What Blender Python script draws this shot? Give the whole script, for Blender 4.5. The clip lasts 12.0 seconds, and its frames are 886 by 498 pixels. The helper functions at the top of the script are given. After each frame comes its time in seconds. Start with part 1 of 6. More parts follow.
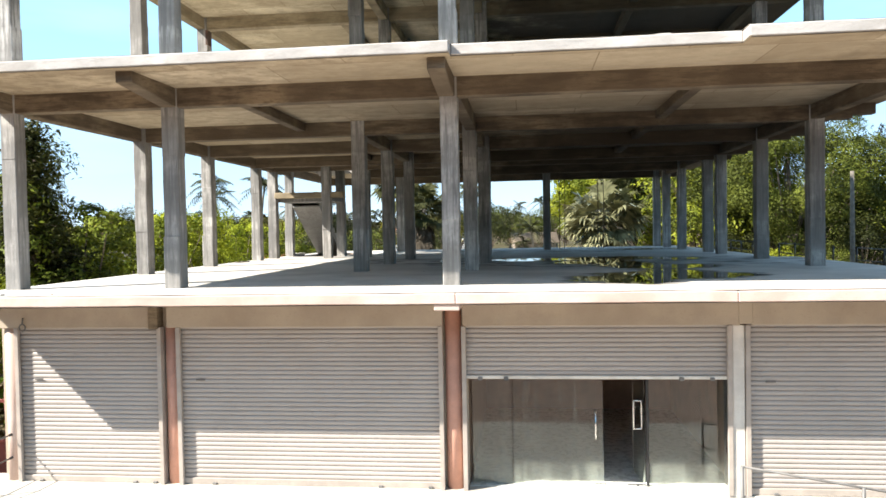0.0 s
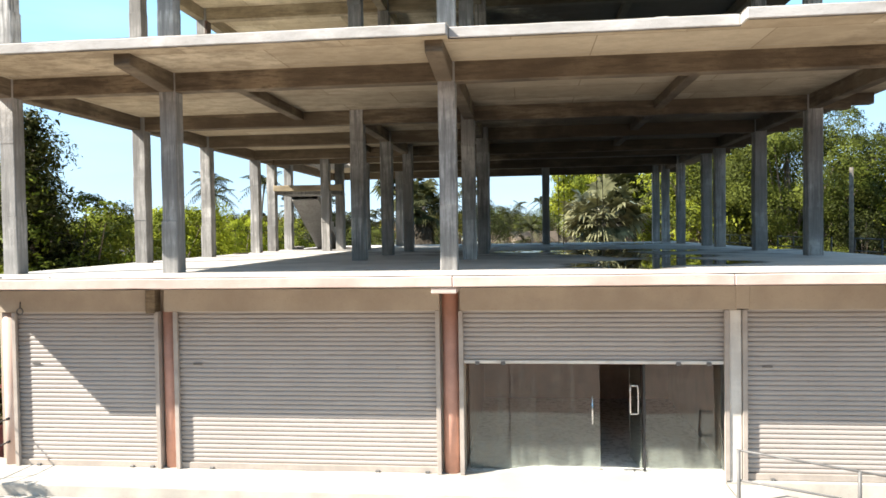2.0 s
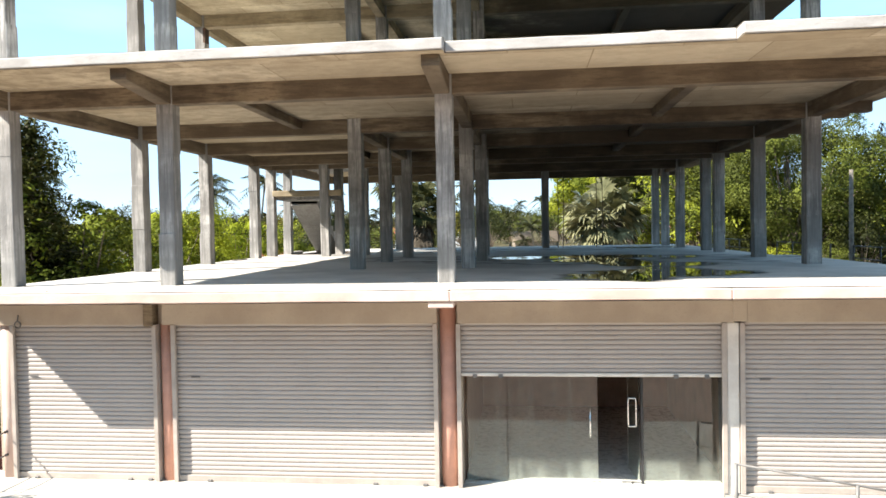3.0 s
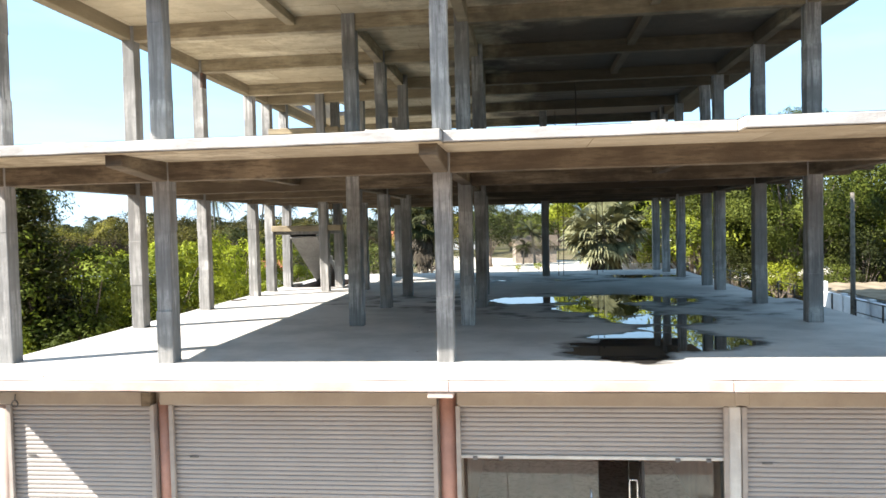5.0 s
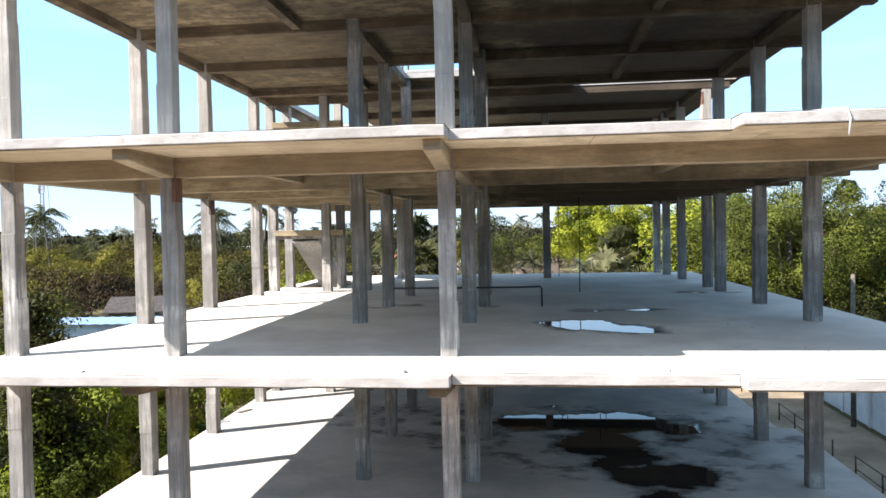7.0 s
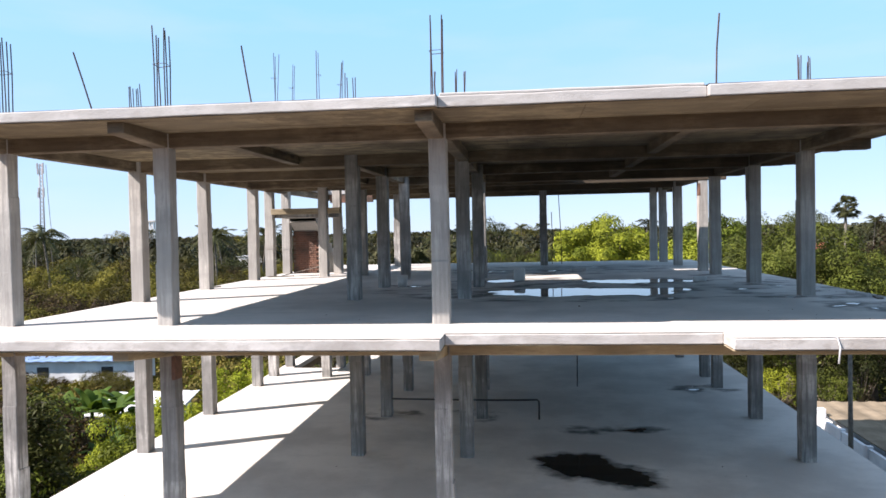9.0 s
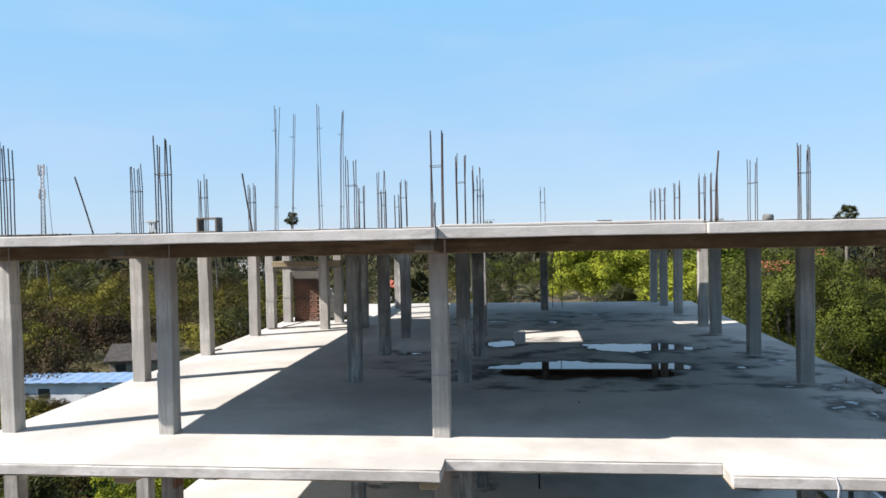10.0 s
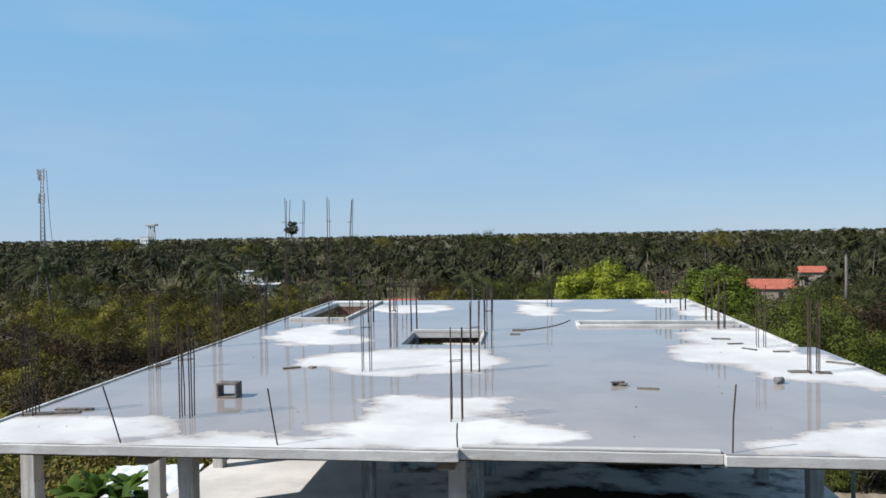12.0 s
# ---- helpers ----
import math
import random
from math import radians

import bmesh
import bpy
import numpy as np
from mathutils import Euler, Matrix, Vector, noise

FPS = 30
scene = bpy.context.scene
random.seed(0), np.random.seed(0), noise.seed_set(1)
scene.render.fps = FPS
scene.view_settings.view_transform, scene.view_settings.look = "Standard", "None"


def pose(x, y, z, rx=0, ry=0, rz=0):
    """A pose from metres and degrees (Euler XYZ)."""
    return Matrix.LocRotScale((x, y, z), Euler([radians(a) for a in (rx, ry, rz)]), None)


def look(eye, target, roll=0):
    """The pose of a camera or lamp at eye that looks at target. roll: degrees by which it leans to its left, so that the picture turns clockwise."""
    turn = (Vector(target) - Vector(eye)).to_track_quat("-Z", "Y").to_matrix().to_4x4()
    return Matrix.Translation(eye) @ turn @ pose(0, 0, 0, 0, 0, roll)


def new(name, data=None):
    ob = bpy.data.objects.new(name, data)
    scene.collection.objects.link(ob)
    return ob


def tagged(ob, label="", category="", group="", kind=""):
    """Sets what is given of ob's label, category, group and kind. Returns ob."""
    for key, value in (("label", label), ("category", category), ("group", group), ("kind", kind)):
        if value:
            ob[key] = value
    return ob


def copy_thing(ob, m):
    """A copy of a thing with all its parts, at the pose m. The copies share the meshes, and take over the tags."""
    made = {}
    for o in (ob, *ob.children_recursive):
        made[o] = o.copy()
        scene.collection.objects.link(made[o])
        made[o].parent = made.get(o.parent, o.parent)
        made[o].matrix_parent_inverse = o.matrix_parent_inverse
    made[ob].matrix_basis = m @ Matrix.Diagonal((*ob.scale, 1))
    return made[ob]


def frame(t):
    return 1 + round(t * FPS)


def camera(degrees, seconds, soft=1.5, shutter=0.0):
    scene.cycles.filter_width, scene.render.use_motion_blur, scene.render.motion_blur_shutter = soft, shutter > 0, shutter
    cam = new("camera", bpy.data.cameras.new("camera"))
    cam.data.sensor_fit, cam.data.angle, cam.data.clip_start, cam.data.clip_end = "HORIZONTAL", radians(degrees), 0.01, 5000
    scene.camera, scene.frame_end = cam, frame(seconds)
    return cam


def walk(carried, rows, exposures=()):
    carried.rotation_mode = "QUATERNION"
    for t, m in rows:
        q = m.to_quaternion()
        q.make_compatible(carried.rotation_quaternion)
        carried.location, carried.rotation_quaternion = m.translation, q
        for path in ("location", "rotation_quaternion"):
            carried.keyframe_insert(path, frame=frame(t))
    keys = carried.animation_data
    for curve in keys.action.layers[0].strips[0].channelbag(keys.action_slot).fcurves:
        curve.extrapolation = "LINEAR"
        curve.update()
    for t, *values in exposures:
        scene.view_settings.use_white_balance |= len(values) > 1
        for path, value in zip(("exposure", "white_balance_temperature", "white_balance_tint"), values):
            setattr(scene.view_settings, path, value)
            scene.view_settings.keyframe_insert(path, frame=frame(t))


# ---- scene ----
# ------------------------------------------------------------------ camera
PATH = [
    (0, (1.322, -11.682, 4.191), (1.101, -9.695, 4.139), -1.1),
    (0.5, (1.338, -11.663, 3.835), (1.114, -9.677, 3.764), -1.2),
    (1, (1.344, -11.675, 3.633), (1.117, -9.689, 3.568), -1.1),
    (1.5, (1.323, -11.697, 3.753), (1.102, -9.71, 3.702), -0.9),
    (2, (1.359, -11.692, 3.944), (1.138, -9.705, 3.893), -0.9),
    (2.5, (1.417, -11.679, 4.078), (1.193, -9.692, 4.025), -1.0),
    (4.3, (1.405, -11.65, 4.655), (1.186, -9.663, 4.596), -1.2),
    (4.5, (1.426, -11.635, 4.821), (1.207, -9.648, 4.761), -1.2),
    (5, (1.453, -11.536, 5.488), (1.228, -9.55, 5.422), -1.4),
    (5.5, (1.467, -11.616, 6.335), (1.242, -9.63, 6.273), -1.2),
    (6, (1.382, -11.633, 7.203), (1.159, -9.646, 7.147), -1.0),
    (6.5, (1.407, -11.675, 8.099), (1.181, -9.689, 8.046), -1.1),
    (6.7, (1.411, -11.675, 8.41), (1.185, -9.689, 8.359), -1.1),
    (8.5, (1.516, -11.733, 10.903), (1.289, -9.746, 10.851), -1.2),
    (9, (1.542, -11.73, 11.805), (1.316, -9.744, 11.755), -1.2),
    (9.5, (1.561, -11.729, 12.73), (1.336, -9.743, 12.679), -1.1),
    (10, (1.588, -11.715, 13.66), (1.36, -9.729, 13.608), -1.2),
    (10.5, (1.528, -11.724, 14.584), (1.303, -9.737, 14.534), -1.2),
    (11, (1.485, -11.757, 15.502), (1.26, -9.77, 15.453), -1.2),
    (11.5, (1.394, -11.816, 16.389), (1.169, -9.829, 16.343), -1.1),
    (12, (1.323, -11.886, 16.803), (1.098, -9.899, 16.759), -0.9),
]
cam = camera(62.1, 12.0, soft=1.6)
walk(cam, [(t, look(eye, target, roll)) for t, eye, target, roll in PATH],
     exposures=[(0.0, 1.6, 6950, 10), (1.0, 1.42, 6950, 10), (2.5, 1.6, 6950, 10), (4.5, 1.82, 6800, 10), (5.5, 1.82, 6700, 10), (6.5, 1.65, 6850, 12), (8.5, 1.32, 6850, 20), (9.5, 0.99, 6680, 15), (10.5, 0.66, 6750, 11), (12.0, 0.40, 6350, 10)])

# ------------------------------------------------------------------ light
SUN_WAY = Vector((1.02, 0.505, -1.0)).normalized()      # the way the light travels
to_sun = -SUN_WAY
world = bpy.data.worlds.new("sky")
scene.world = world
world.use_nodes = True
wn = world.node_tree
sky = wn.nodes.new("ShaderNodeTexSky")
sky.sky_type = 'NISHITA'
sky.sun_disc = False
sky.sun_elevation = math.asin(to_sun.z)
sky.sun_rotation = math.atan2(to_sun.x, to_sun.y) % (2 * math.pi)
sky.altitude = 1200
sky.air_density = 1.0
sky.dust_density = 0.03
sky.ozone_density = 4.0
haze = wn.nodes.new("ShaderNodeMix")
haze.data_type = 'RGBA'
haze.inputs[0].default_value = 0.8
# pale greyish blue over the horizon, clearer blue above it
where = wn.nodes.new("ShaderNodeTexCoord")
split = wn.nodes.new("ShaderNodeSeparateXYZ")
wn.links.new(where.outputs["Generated"], split.inputs[0])
rise = wn.nodes.new("ShaderNodeMapRange")
rise.inputs[1].default_value, rise.inputs[2].default_value = 0.0, 0.36
wn.links.new(split.outputs[2], rise.inputs[0])
grade = wn.nodes.new("ShaderNodeMix")
grade.data_type = 'RGBA'
grade.inputs[6].default_value = (3.25, 4.75, 6.55, 1.0)
grade.inputs[7].default_value = (1.92, 4.85, 7.7, 1.0)
wn.links.new(rise.outputs[0], grade.inputs[0])
over = wn.nodes.new("ShaderNodeMapRange")
over.inputs[1].default_value, over.inputs[2].default_value = 0.36, 0.75
wn.links.new(split.outputs[2], over.inputs[0])
high = wn.nodes.new("ShaderNodeMix")                   # the bright haze overhead is paler again
high.data_type = 'RGBA'
high.inputs[7].default_value = (2.8, 3.8, 5.2, 1.0)
wn.links.new(over.outputs[0], high.inputs[0])
wn.links.new(grade.outputs[2], high.inputs[6])
cirrus_at = wn.nodes.new("ShaderNodeMapping")
cirrus_at.inputs["Scale"].default_value = (1.6, 1.0, 7.0)
cirrus_at.inputs["Rotation"].default_value = (0.0, radians(12), 0.0)
wn.links.new(where.outputs["Generated"], cirrus_at.inputs[0])
cirrus = wn.nodes.new("ShaderNodeTexNoise")               # thin streaks of high cloud
cirrus.inputs["Scale"].default_value = 2.2
cirrus.inputs["Detail"].default_value = 6.0
wn.links.new(cirrus_at.outputs[0], cirrus.inputs["Vector"])
thin = wn.nodes.new("ShaderNodeMapRange")
for i, v in enumerate((0.48, 0.78, 0.0, 0.34)):
    thin.inputs[i + 1].default_value = v
wn.links.new(cirrus.outputs[0], thin.inputs[0])
veil = wn.nodes.new("ShaderNodeMix")
veil.data_type = 'RGBA'
veil.inputs[7].default_value = (4.6, 5.5, 6.6, 1.0)
wn.links.new(thin.outputs[0], veil.inputs[0])
wn.links.new(high.outputs[2], veil.inputs[6])
wn.links.new(veil.outputs[2], haze.inputs[7])
wn.links.new(sky.outputs[0], haze.inputs[6])
wn.links.new(haze.outputs[2], wn.nodes["Background"].inputs[0])
wn.nodes["Background"].inputs[1].default_value = 0.083
sun_data = bpy.data.lights.new("sun", 'SUN')
sun_data.energy = 5.0
sun_data.angle = radians(0.55)
sun_data.color = (1.0, 0.96, 0.90)
sun = new("sun", sun_data)
sun.matrix_world = look((-40, -20, 40), Vector((-40, -20, 40)) + SUN_WAY)

# ------------------------------------------------------------------ materials


class Mat:
    """A short way to write node materials."""

    def __init__(self, name, rough=0.8, metal=0.0, spec=0.5, have=None):
        self.m = have or bpy.data.materials.new(name)
        self.m.use_nodes = True
        self.t = self.m.node_tree
        self.b = self.t.nodes["Principled BSDF"]
        self.b.inputs["Roughness"].default_value = rough
        self.b.inputs["Metallic"].default_value = metal
        self.b.inputs["Specular IOR Level"].default_value = spec
        self.geo = self.t.nodes.new("ShaderNodeNewGeometry")

    def put(self, value, socket):
        if isinstance(value, bpy.types.NodeSocket):
            self.t.links.new(value, socket)
        elif isinstance(value, (tuple, list)):
            socket.default_value = (*value, 1.0) if len(value) == 3 and len(socket.default_value) == 4 else value
        else:
            socket.default_value = value

    def world(self, scale=(1, 1, 1)):
        n = self.t.nodes.new("ShaderNodeMapping")
        self.put(self.geo.outputs["Position"], n.inputs[0])
        n.inputs["Scale"].default_value = scale
        return n.outputs[0]

    def noise(self, vec, scale, detail=4, rough=0.55, lo=0.35, hi=0.65, distort=0.0):
        n = self.t.nodes.new("ShaderNodeTexNoise")
        self.put(vec, n.inputs["Vector"])
        n.inputs["Scale"].default_value = scale
        n.inputs["Detail"].default_value = detail
        n.inputs["Roughness"].default_value = rough
        n.inputs["Distortion"].default_value = distort
        return self.ramp(n.outputs[0], lo, hi)

    def ramp(self, value, lo, hi, to_lo=0.0, to_hi=1.0):
        n = self.t.nodes.new("ShaderNodeMapRange")
        n.interpolation_type = 'SMOOTHSTEP'
        self.put(value, n.inputs[0])
        for i, v in enumerate((lo, hi, to_lo, to_hi)):
            n.inputs[i + 1].default_value = v
        return n.outputs[0]

    def mix(self, f, a, b, mode='MIX'):
        n = self.t.nodes.new("ShaderNodeMix")
        n.data_type = 'RGBA'
        n.blend_type = mode
        self.put(f, n.inputs[0])
        self.put(a, n.inputs[6])
        self.put(b, n.inputs[7])
        return n.outputs[2]

    def math(self, op, a, b=0.0):
        n = self.t.nodes.new("ShaderNodeMath")
        n.operation = op
        self.put(a, n.inputs[0])
        self.put(b, n.inputs[1])
        return n.outputs[0]

    def random(self):
        return self.t.nodes.new("ShaderNodeObjectInfo").outputs["Random"]

    def axis(self, vec, i):
        n = self.t.nodes.new("ShaderNodeSeparateXYZ")
        self.put(vec, n.inputs[0])
        return n.outputs[i]

    def attr(self, name):
        n = self.t.nodes.new("ShaderNodeAttribute")
        n.attribute_name = name
        return n.outputs["Fac"]

    def color(self, c):
        self.put(c, self.b.inputs["Base Color"])
        return self

    def rough(self, r):
        self.put(r, self.b.inputs["Roughness"])
        return self

    def bump(self, height, strength=0.4, distance=0.01):
        n = self.t.nodes.new("ShaderNodeBump")
        self.put(height, n.inputs["Height"])
        self.put(strength, n.inputs["Strength"])
        n.inputs["Distance"].default_value = distance
        self.put(n.outputs[0], self.b.inputs["Normal"])
        return self


def concrete(name, light, dark, stain, streak=(1, 1, 1), amount=0.5):
    """Bare cast concrete: cloudy tone, board streaks along one axis, brown stains, fine pores."""
    k = Mat(name, 0.85, spec=0.3)
    w = k.world()
    c = k.mix(k.noise(w, 0.9, 6, 0.6), light, dark)
    c = k.mix(k.math('MULTIPLY', k.noise(k.world(streak), 3.0, 5, 0.6, 0.42, 0.62), amount), c, stain)
    c = k.mix(k.math('MULTIPLY', k.noise(k.world(tuple(3.2 * v for v in streak)), 3.4, 4, 0.65, 0.5, 0.66), amount * 0.75), c, stain)
    c = k.mix(k.math('MULTIPLY', k.noise(w, 14, 4, 0.6, 0.5, 0.75), 0.45), c, dark)
    lift = k.noise(k.world((0.15, 0.15, 1.0)), 1.3, 1, 0.5, 0.48, 0.52)
    c = k.mix(k.math('MULTIPLY', lift, 0.5), c, dark)
    c = k.mix(k.math('MULTIPLY', k.random(), 0.4), c, dark)
    k.color(c)
    h = k.math('ADD', k.noise(w, 30, 5, 0.65, 0.2, 0.8), k.noise(k.world(streak), 6, 3, 0.5, 0.2, 0.8))
    k.bump(h, 0.5, 0.006)
    return k.m


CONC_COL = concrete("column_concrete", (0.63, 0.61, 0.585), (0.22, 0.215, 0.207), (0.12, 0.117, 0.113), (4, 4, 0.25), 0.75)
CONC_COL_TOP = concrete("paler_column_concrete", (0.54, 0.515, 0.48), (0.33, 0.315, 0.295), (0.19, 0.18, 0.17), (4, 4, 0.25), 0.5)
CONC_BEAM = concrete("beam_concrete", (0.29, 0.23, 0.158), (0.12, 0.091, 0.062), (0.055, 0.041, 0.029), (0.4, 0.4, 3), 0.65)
CONC_BEAM_MID = concrete("tan_beam_concrete", (0.47, 0.395, 0.27), (0.27, 0.22, 0.145), (0.13, 0.10, 0.07), (0.4, 0.4, 3), 0.5)


def inner_shade(m, amount):
    """Shade painted into the concrete: it darkens towards the right and back, with a ragged edge."""
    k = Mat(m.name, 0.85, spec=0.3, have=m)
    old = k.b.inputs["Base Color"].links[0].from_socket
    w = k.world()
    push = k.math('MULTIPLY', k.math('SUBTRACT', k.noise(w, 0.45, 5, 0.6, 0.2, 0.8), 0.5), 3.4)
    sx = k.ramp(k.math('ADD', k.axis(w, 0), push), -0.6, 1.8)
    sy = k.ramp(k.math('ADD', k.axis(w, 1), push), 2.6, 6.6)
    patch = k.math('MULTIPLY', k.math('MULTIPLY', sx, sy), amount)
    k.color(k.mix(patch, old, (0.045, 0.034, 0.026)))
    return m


def panel_joints(m):
    """Thin dark joints and slight tone steps of the formwork sheets."""
    t = m.node_tree
    b = t.nodes["Principled BSDF"]
    old = b.inputs["Base Color"].links[0].from_socket
    geo = t.nodes.new("ShaderNodeNewGeometry")
    bt = t.nodes.new("ShaderNodeTexBrick")
    bt.inputs["Scale"].default_value = 1.0
    bt.inputs["Brick Width"].default_value = 2.4
    bt.inputs["Row Height"].default_value = 1.2
    bt.inputs["Mortar Size"].default_value = 0.007
    bt.inputs["Color1"].default_value = (1.0, 1.0, 1.0, 1)
    bt.inputs["Color2"].default_value = (0.80, 0.77, 0.73, 1)
    bt.inputs["Mortar"].default_value = (0.45, 0.40, 0.34, 1)
    t.links.new(geo.outputs["Position"], bt.inputs["Vector"])
    mx = t.nodes.new("ShaderNodeMix")
    mx.data_type, mx.blend_type = 'RGBA', 'MULTIPLY'
    mx.inputs[0].default_value = 1.0
    t.links.new(old, mx.inputs[6])
    t.links.new(bt.outputs["Color"], mx.inputs[7])
    t.links.new(mx.outputs[2], b.inputs["Base Color"])
    return m


CONC_SOFFIT = concrete("soffit_concrete", (0.64, 0.55, 0.41), (0.47, 0.395, 0.285), (0.21, 0.165, 0.11), (0.8, 1.2, 1), 0.5)
panel_joints(CONC_SOFFIT)
inner_shade(CONC_SOFFIT, 0.8)
CONC_SOFFIT_MID = concrete("pale_soffit_concrete", (0.73, 0.65, 0.48), (0.53, 0.455, 0.325), (0.25, 0.20, 0.13), (0.8, 1.2, 1), 0.4)
panel_joints(CONC_SOFFIT_MID)
inner_shade(CONC_SOFFIT_MID, 0.93)
inner_shade(CONC_BEAM, 0.65)
inner_shade(CONC_BEAM_MID, 0.75)
# darker copy for under the roof; its dimness is put into the colour
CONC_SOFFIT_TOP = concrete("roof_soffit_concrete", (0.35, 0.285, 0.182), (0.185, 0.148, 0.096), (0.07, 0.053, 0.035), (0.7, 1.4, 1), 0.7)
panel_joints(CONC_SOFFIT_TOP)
inner_shade(CONC_SOFFIT_TOP, 0.8)
CONC_EDGE = concrete("slab_edge_concrete", (0.62, 0.60, 0.575), (0.41, 0.395, 0.38), (0.27, 0.24, 0.21), (0.5, 0.5, 1), 0.5)


def floor_concrete(name, dry, dry2, damp):
    """Floor screed with standing water where the attribute 'wet' is high."""
    k = Mat(name, 0.8, spec=0.4)
    w = k.world()
    edge = k.math('ADD', k.attr("wet"), k.math('MULTIPLY', k.math('SUBTRACT', k.noise(k.world((0.9, 1.2, 1)), 1.15, 6, 0.58, 0.2, 0.8), 0.5), 0.56))
    wet = k.ramp(edge, 0.49, 0.54)
    moist = k.ramp(edge, 0.24, 0.52)
    c = k.mix(k.noise(w, 0.5, 6, 0.6), dry, dry2)
    c = k.mix(k.math('MULTIPLY', k.noise(k.world((0.5, 1.4, 1)), 1.6, 6, 0.65, 0.5, 0.72), 0.45), c, dry2)
    c = k.mix(k.math('MULTIPLY', k.noise(w, 9, 5, 0.7, 0.55, 0.8), 0.4), c, tuple(x * 0.65 for x in dry2))
    c = k.mix(k.math('MULTIPLY', moist, 0.8), c, damp)
    c = k.mix(wet, c, k.mix(k.noise(w, 0.6, 4), damp, tuple(x * 0.86 for x in damp)))
    k.color(c)
    k.rough(k.ramp(wet, 0, 1, 0.82, 0.015))
    k.put(k.ramp(wet, 0, 1, 0.3, 0.28), k.b.inputs["Specular IOR Level"])
    dryness = k.math('SUBTRACT', 1.0, wet)
    k.bump(k.noise(w, 25, 5, 0.65, 0.2, 0.8), k.math('MULTIPLY', dryness, 0.35), 0.005)
    return k.m


FLOOR_1 = floor_concrete("floor_screed_lower", (0.52, 0.495, 0.465), (0.36, 0.345, 0.325), (0.03, 0.028, 0.026))
FLOOR_2 = floor_concrete("floor_screed_upper", (0.66, 0.63, 0.59), (0.50, 0.475, 0.445), (0.03, 0.03, 0.029))
FLOOR_3 = floor_concrete("floor_screed_top", (0.62, 0.59, 0.555), (0.46, 0.44, 0.415), (0.016, 0.016, 0.016))
FLOOR_ROOF = floor_concrete("roof_screed", (0.60, 0.585, 0.57), (0.48, 0.465, 0.45), (0.31, 0.272, 0.25))


def plain(name, a, b, rough=0.6, metal=0.0, scale=3.0, bump=0.15, spec=0.5, fine=40):
    k = Mat(name, rough, metal, spec)
    w = k.world()
    c = k.mix(k.noise(w, scale, 5, 0.6), a, b)
    c = k.mix(k.math('MULTIPLY', k.noise(w, fine, 3, 0.6, 0.55, 0.8), 0.35), c, tuple(x * 0.6 for x in b))
    k.color(c)
    k.rough(k.math('ADD', rough - 0.08, k.math('MULTIPLY', k.noise(w, scale * 3, 4), 0.16)))
    k.bump(k.noise(w, fine, 4, 0.6, 0.2, 0.8), bump, 0.004)
    return k.m


PINK = plain("pink_paint", (0.60, 0.32, 0.24), (0.50, 0.27, 0.205), 0.75)
PINK_EDGE = plain("faded_pink_paint", (0.58, 0.48, 0.43), (0.50, 0.37, 0.32), 0.8, scale=1.2)
BEIGE = plain("beige_paint", (0.44, 0.375, 0.30), (0.36, 0.30, 0.24), 0.8, scale=1.0)
OFFWHITE = plain("offwhite_paint", (0.68, 0.65, 0.60), (0.56, 0.53, 0.49), 0.7)
SHUTTER = plain("shutter_paint", (0.40, 0.364, 0.342), (0.37, 0.337, 0.316), 0.5, spec=0.4, scale=0.8, fine=14, bump=0.03)
RAIL_PAINT = plain("guide_rail_paint", (0.42, 0.37, 0.33), (0.34, 0.30, 0.27), 0.5)
STEEL = plain("brushed_steel", (0.72, 0.72, 0.72), (0.6, 0.6, 0.6), 0.25, 1.0, bump=0.03)
GREY_METAL = plain("grey_painted_pipe", (0.16, 0.155, 0.15), (0.10, 0.10, 0.10), 0.55)
BLACK_METAL = plain("black_iron", (0.03, 0.03, 0.032), (0.02, 0.02, 0.02), 0.5)
RUST = plain("rusty_rebar", (0.075, 0.042, 0.03), (0.04, 0.028, 0.024), 0.75, 0.2)
STEPS = plain("step_cement", (0.50, 0.47, 0.42), (0.37, 0.345, 0.31), 0.85, scale=1.2)
ROOM = plain("shop_wall_plaster", (0.34, 0.215, 0.155), (0.26, 0.165, 0.12), 0.8)
ROOM_FLOOR = plain("shop_floor_tile", (0.62, 0.62, 0.59), (0.54, 0.54, 0.51), 0.3)
WOOD = plain("grey_formwork_wood", (0.17, 0.14, 0.115), (0.08, 0.066, 0.055), 0.8, scale=6)
BRICK = plain("red_brick", (0.20, 0.098, 0.066), (0.07, 0.048, 0.038), 0.85, scale=2.2)
RED_GATE = plain("maroon_paint", (0.24, 0.055, 0.045), (0.15, 0.04, 0.035), 0.55)
WALL_WHITE = plain("white_wall_render", (0.68, 0.69, 0.70), (0.52, 0.53, 0.55), 0.85, scale=0.8)
SHEET_BLUE = plain("blue_roof_sheet", (0.22, 0.32, 0.48), (0.16, 0.25, 0.40), 0.5, scale=1.5)
TILE_RED = plain("orange_roof_tile", (0.40, 0.11, 0.062), (0.28, 0.08, 0.05), 0.8, scale=1.0)
HOUSE_BROWN = plain("brown_house_wall", (0.30, 0.25, 0.20), (0.20, 0.165, 0.135), 0.85)
TRUNK = plain("bark", (0.19, 0.15, 0.115), (0.10, 0.08, 0.065), 0.9, scale=4, bump=0.5, fine=18)
PALM_TRUNK = plain("palm_bark", (0.17, 0.15, 0.125), (0.09, 0.08, 0.068), 0.9, scale=5, bump=0.5, fine=16)
TOWER_METAL = plain("galvanised_tower", (0.30, 0.29, 0.30), (0.24, 0.23, 0.24), 0.6, 0.2)
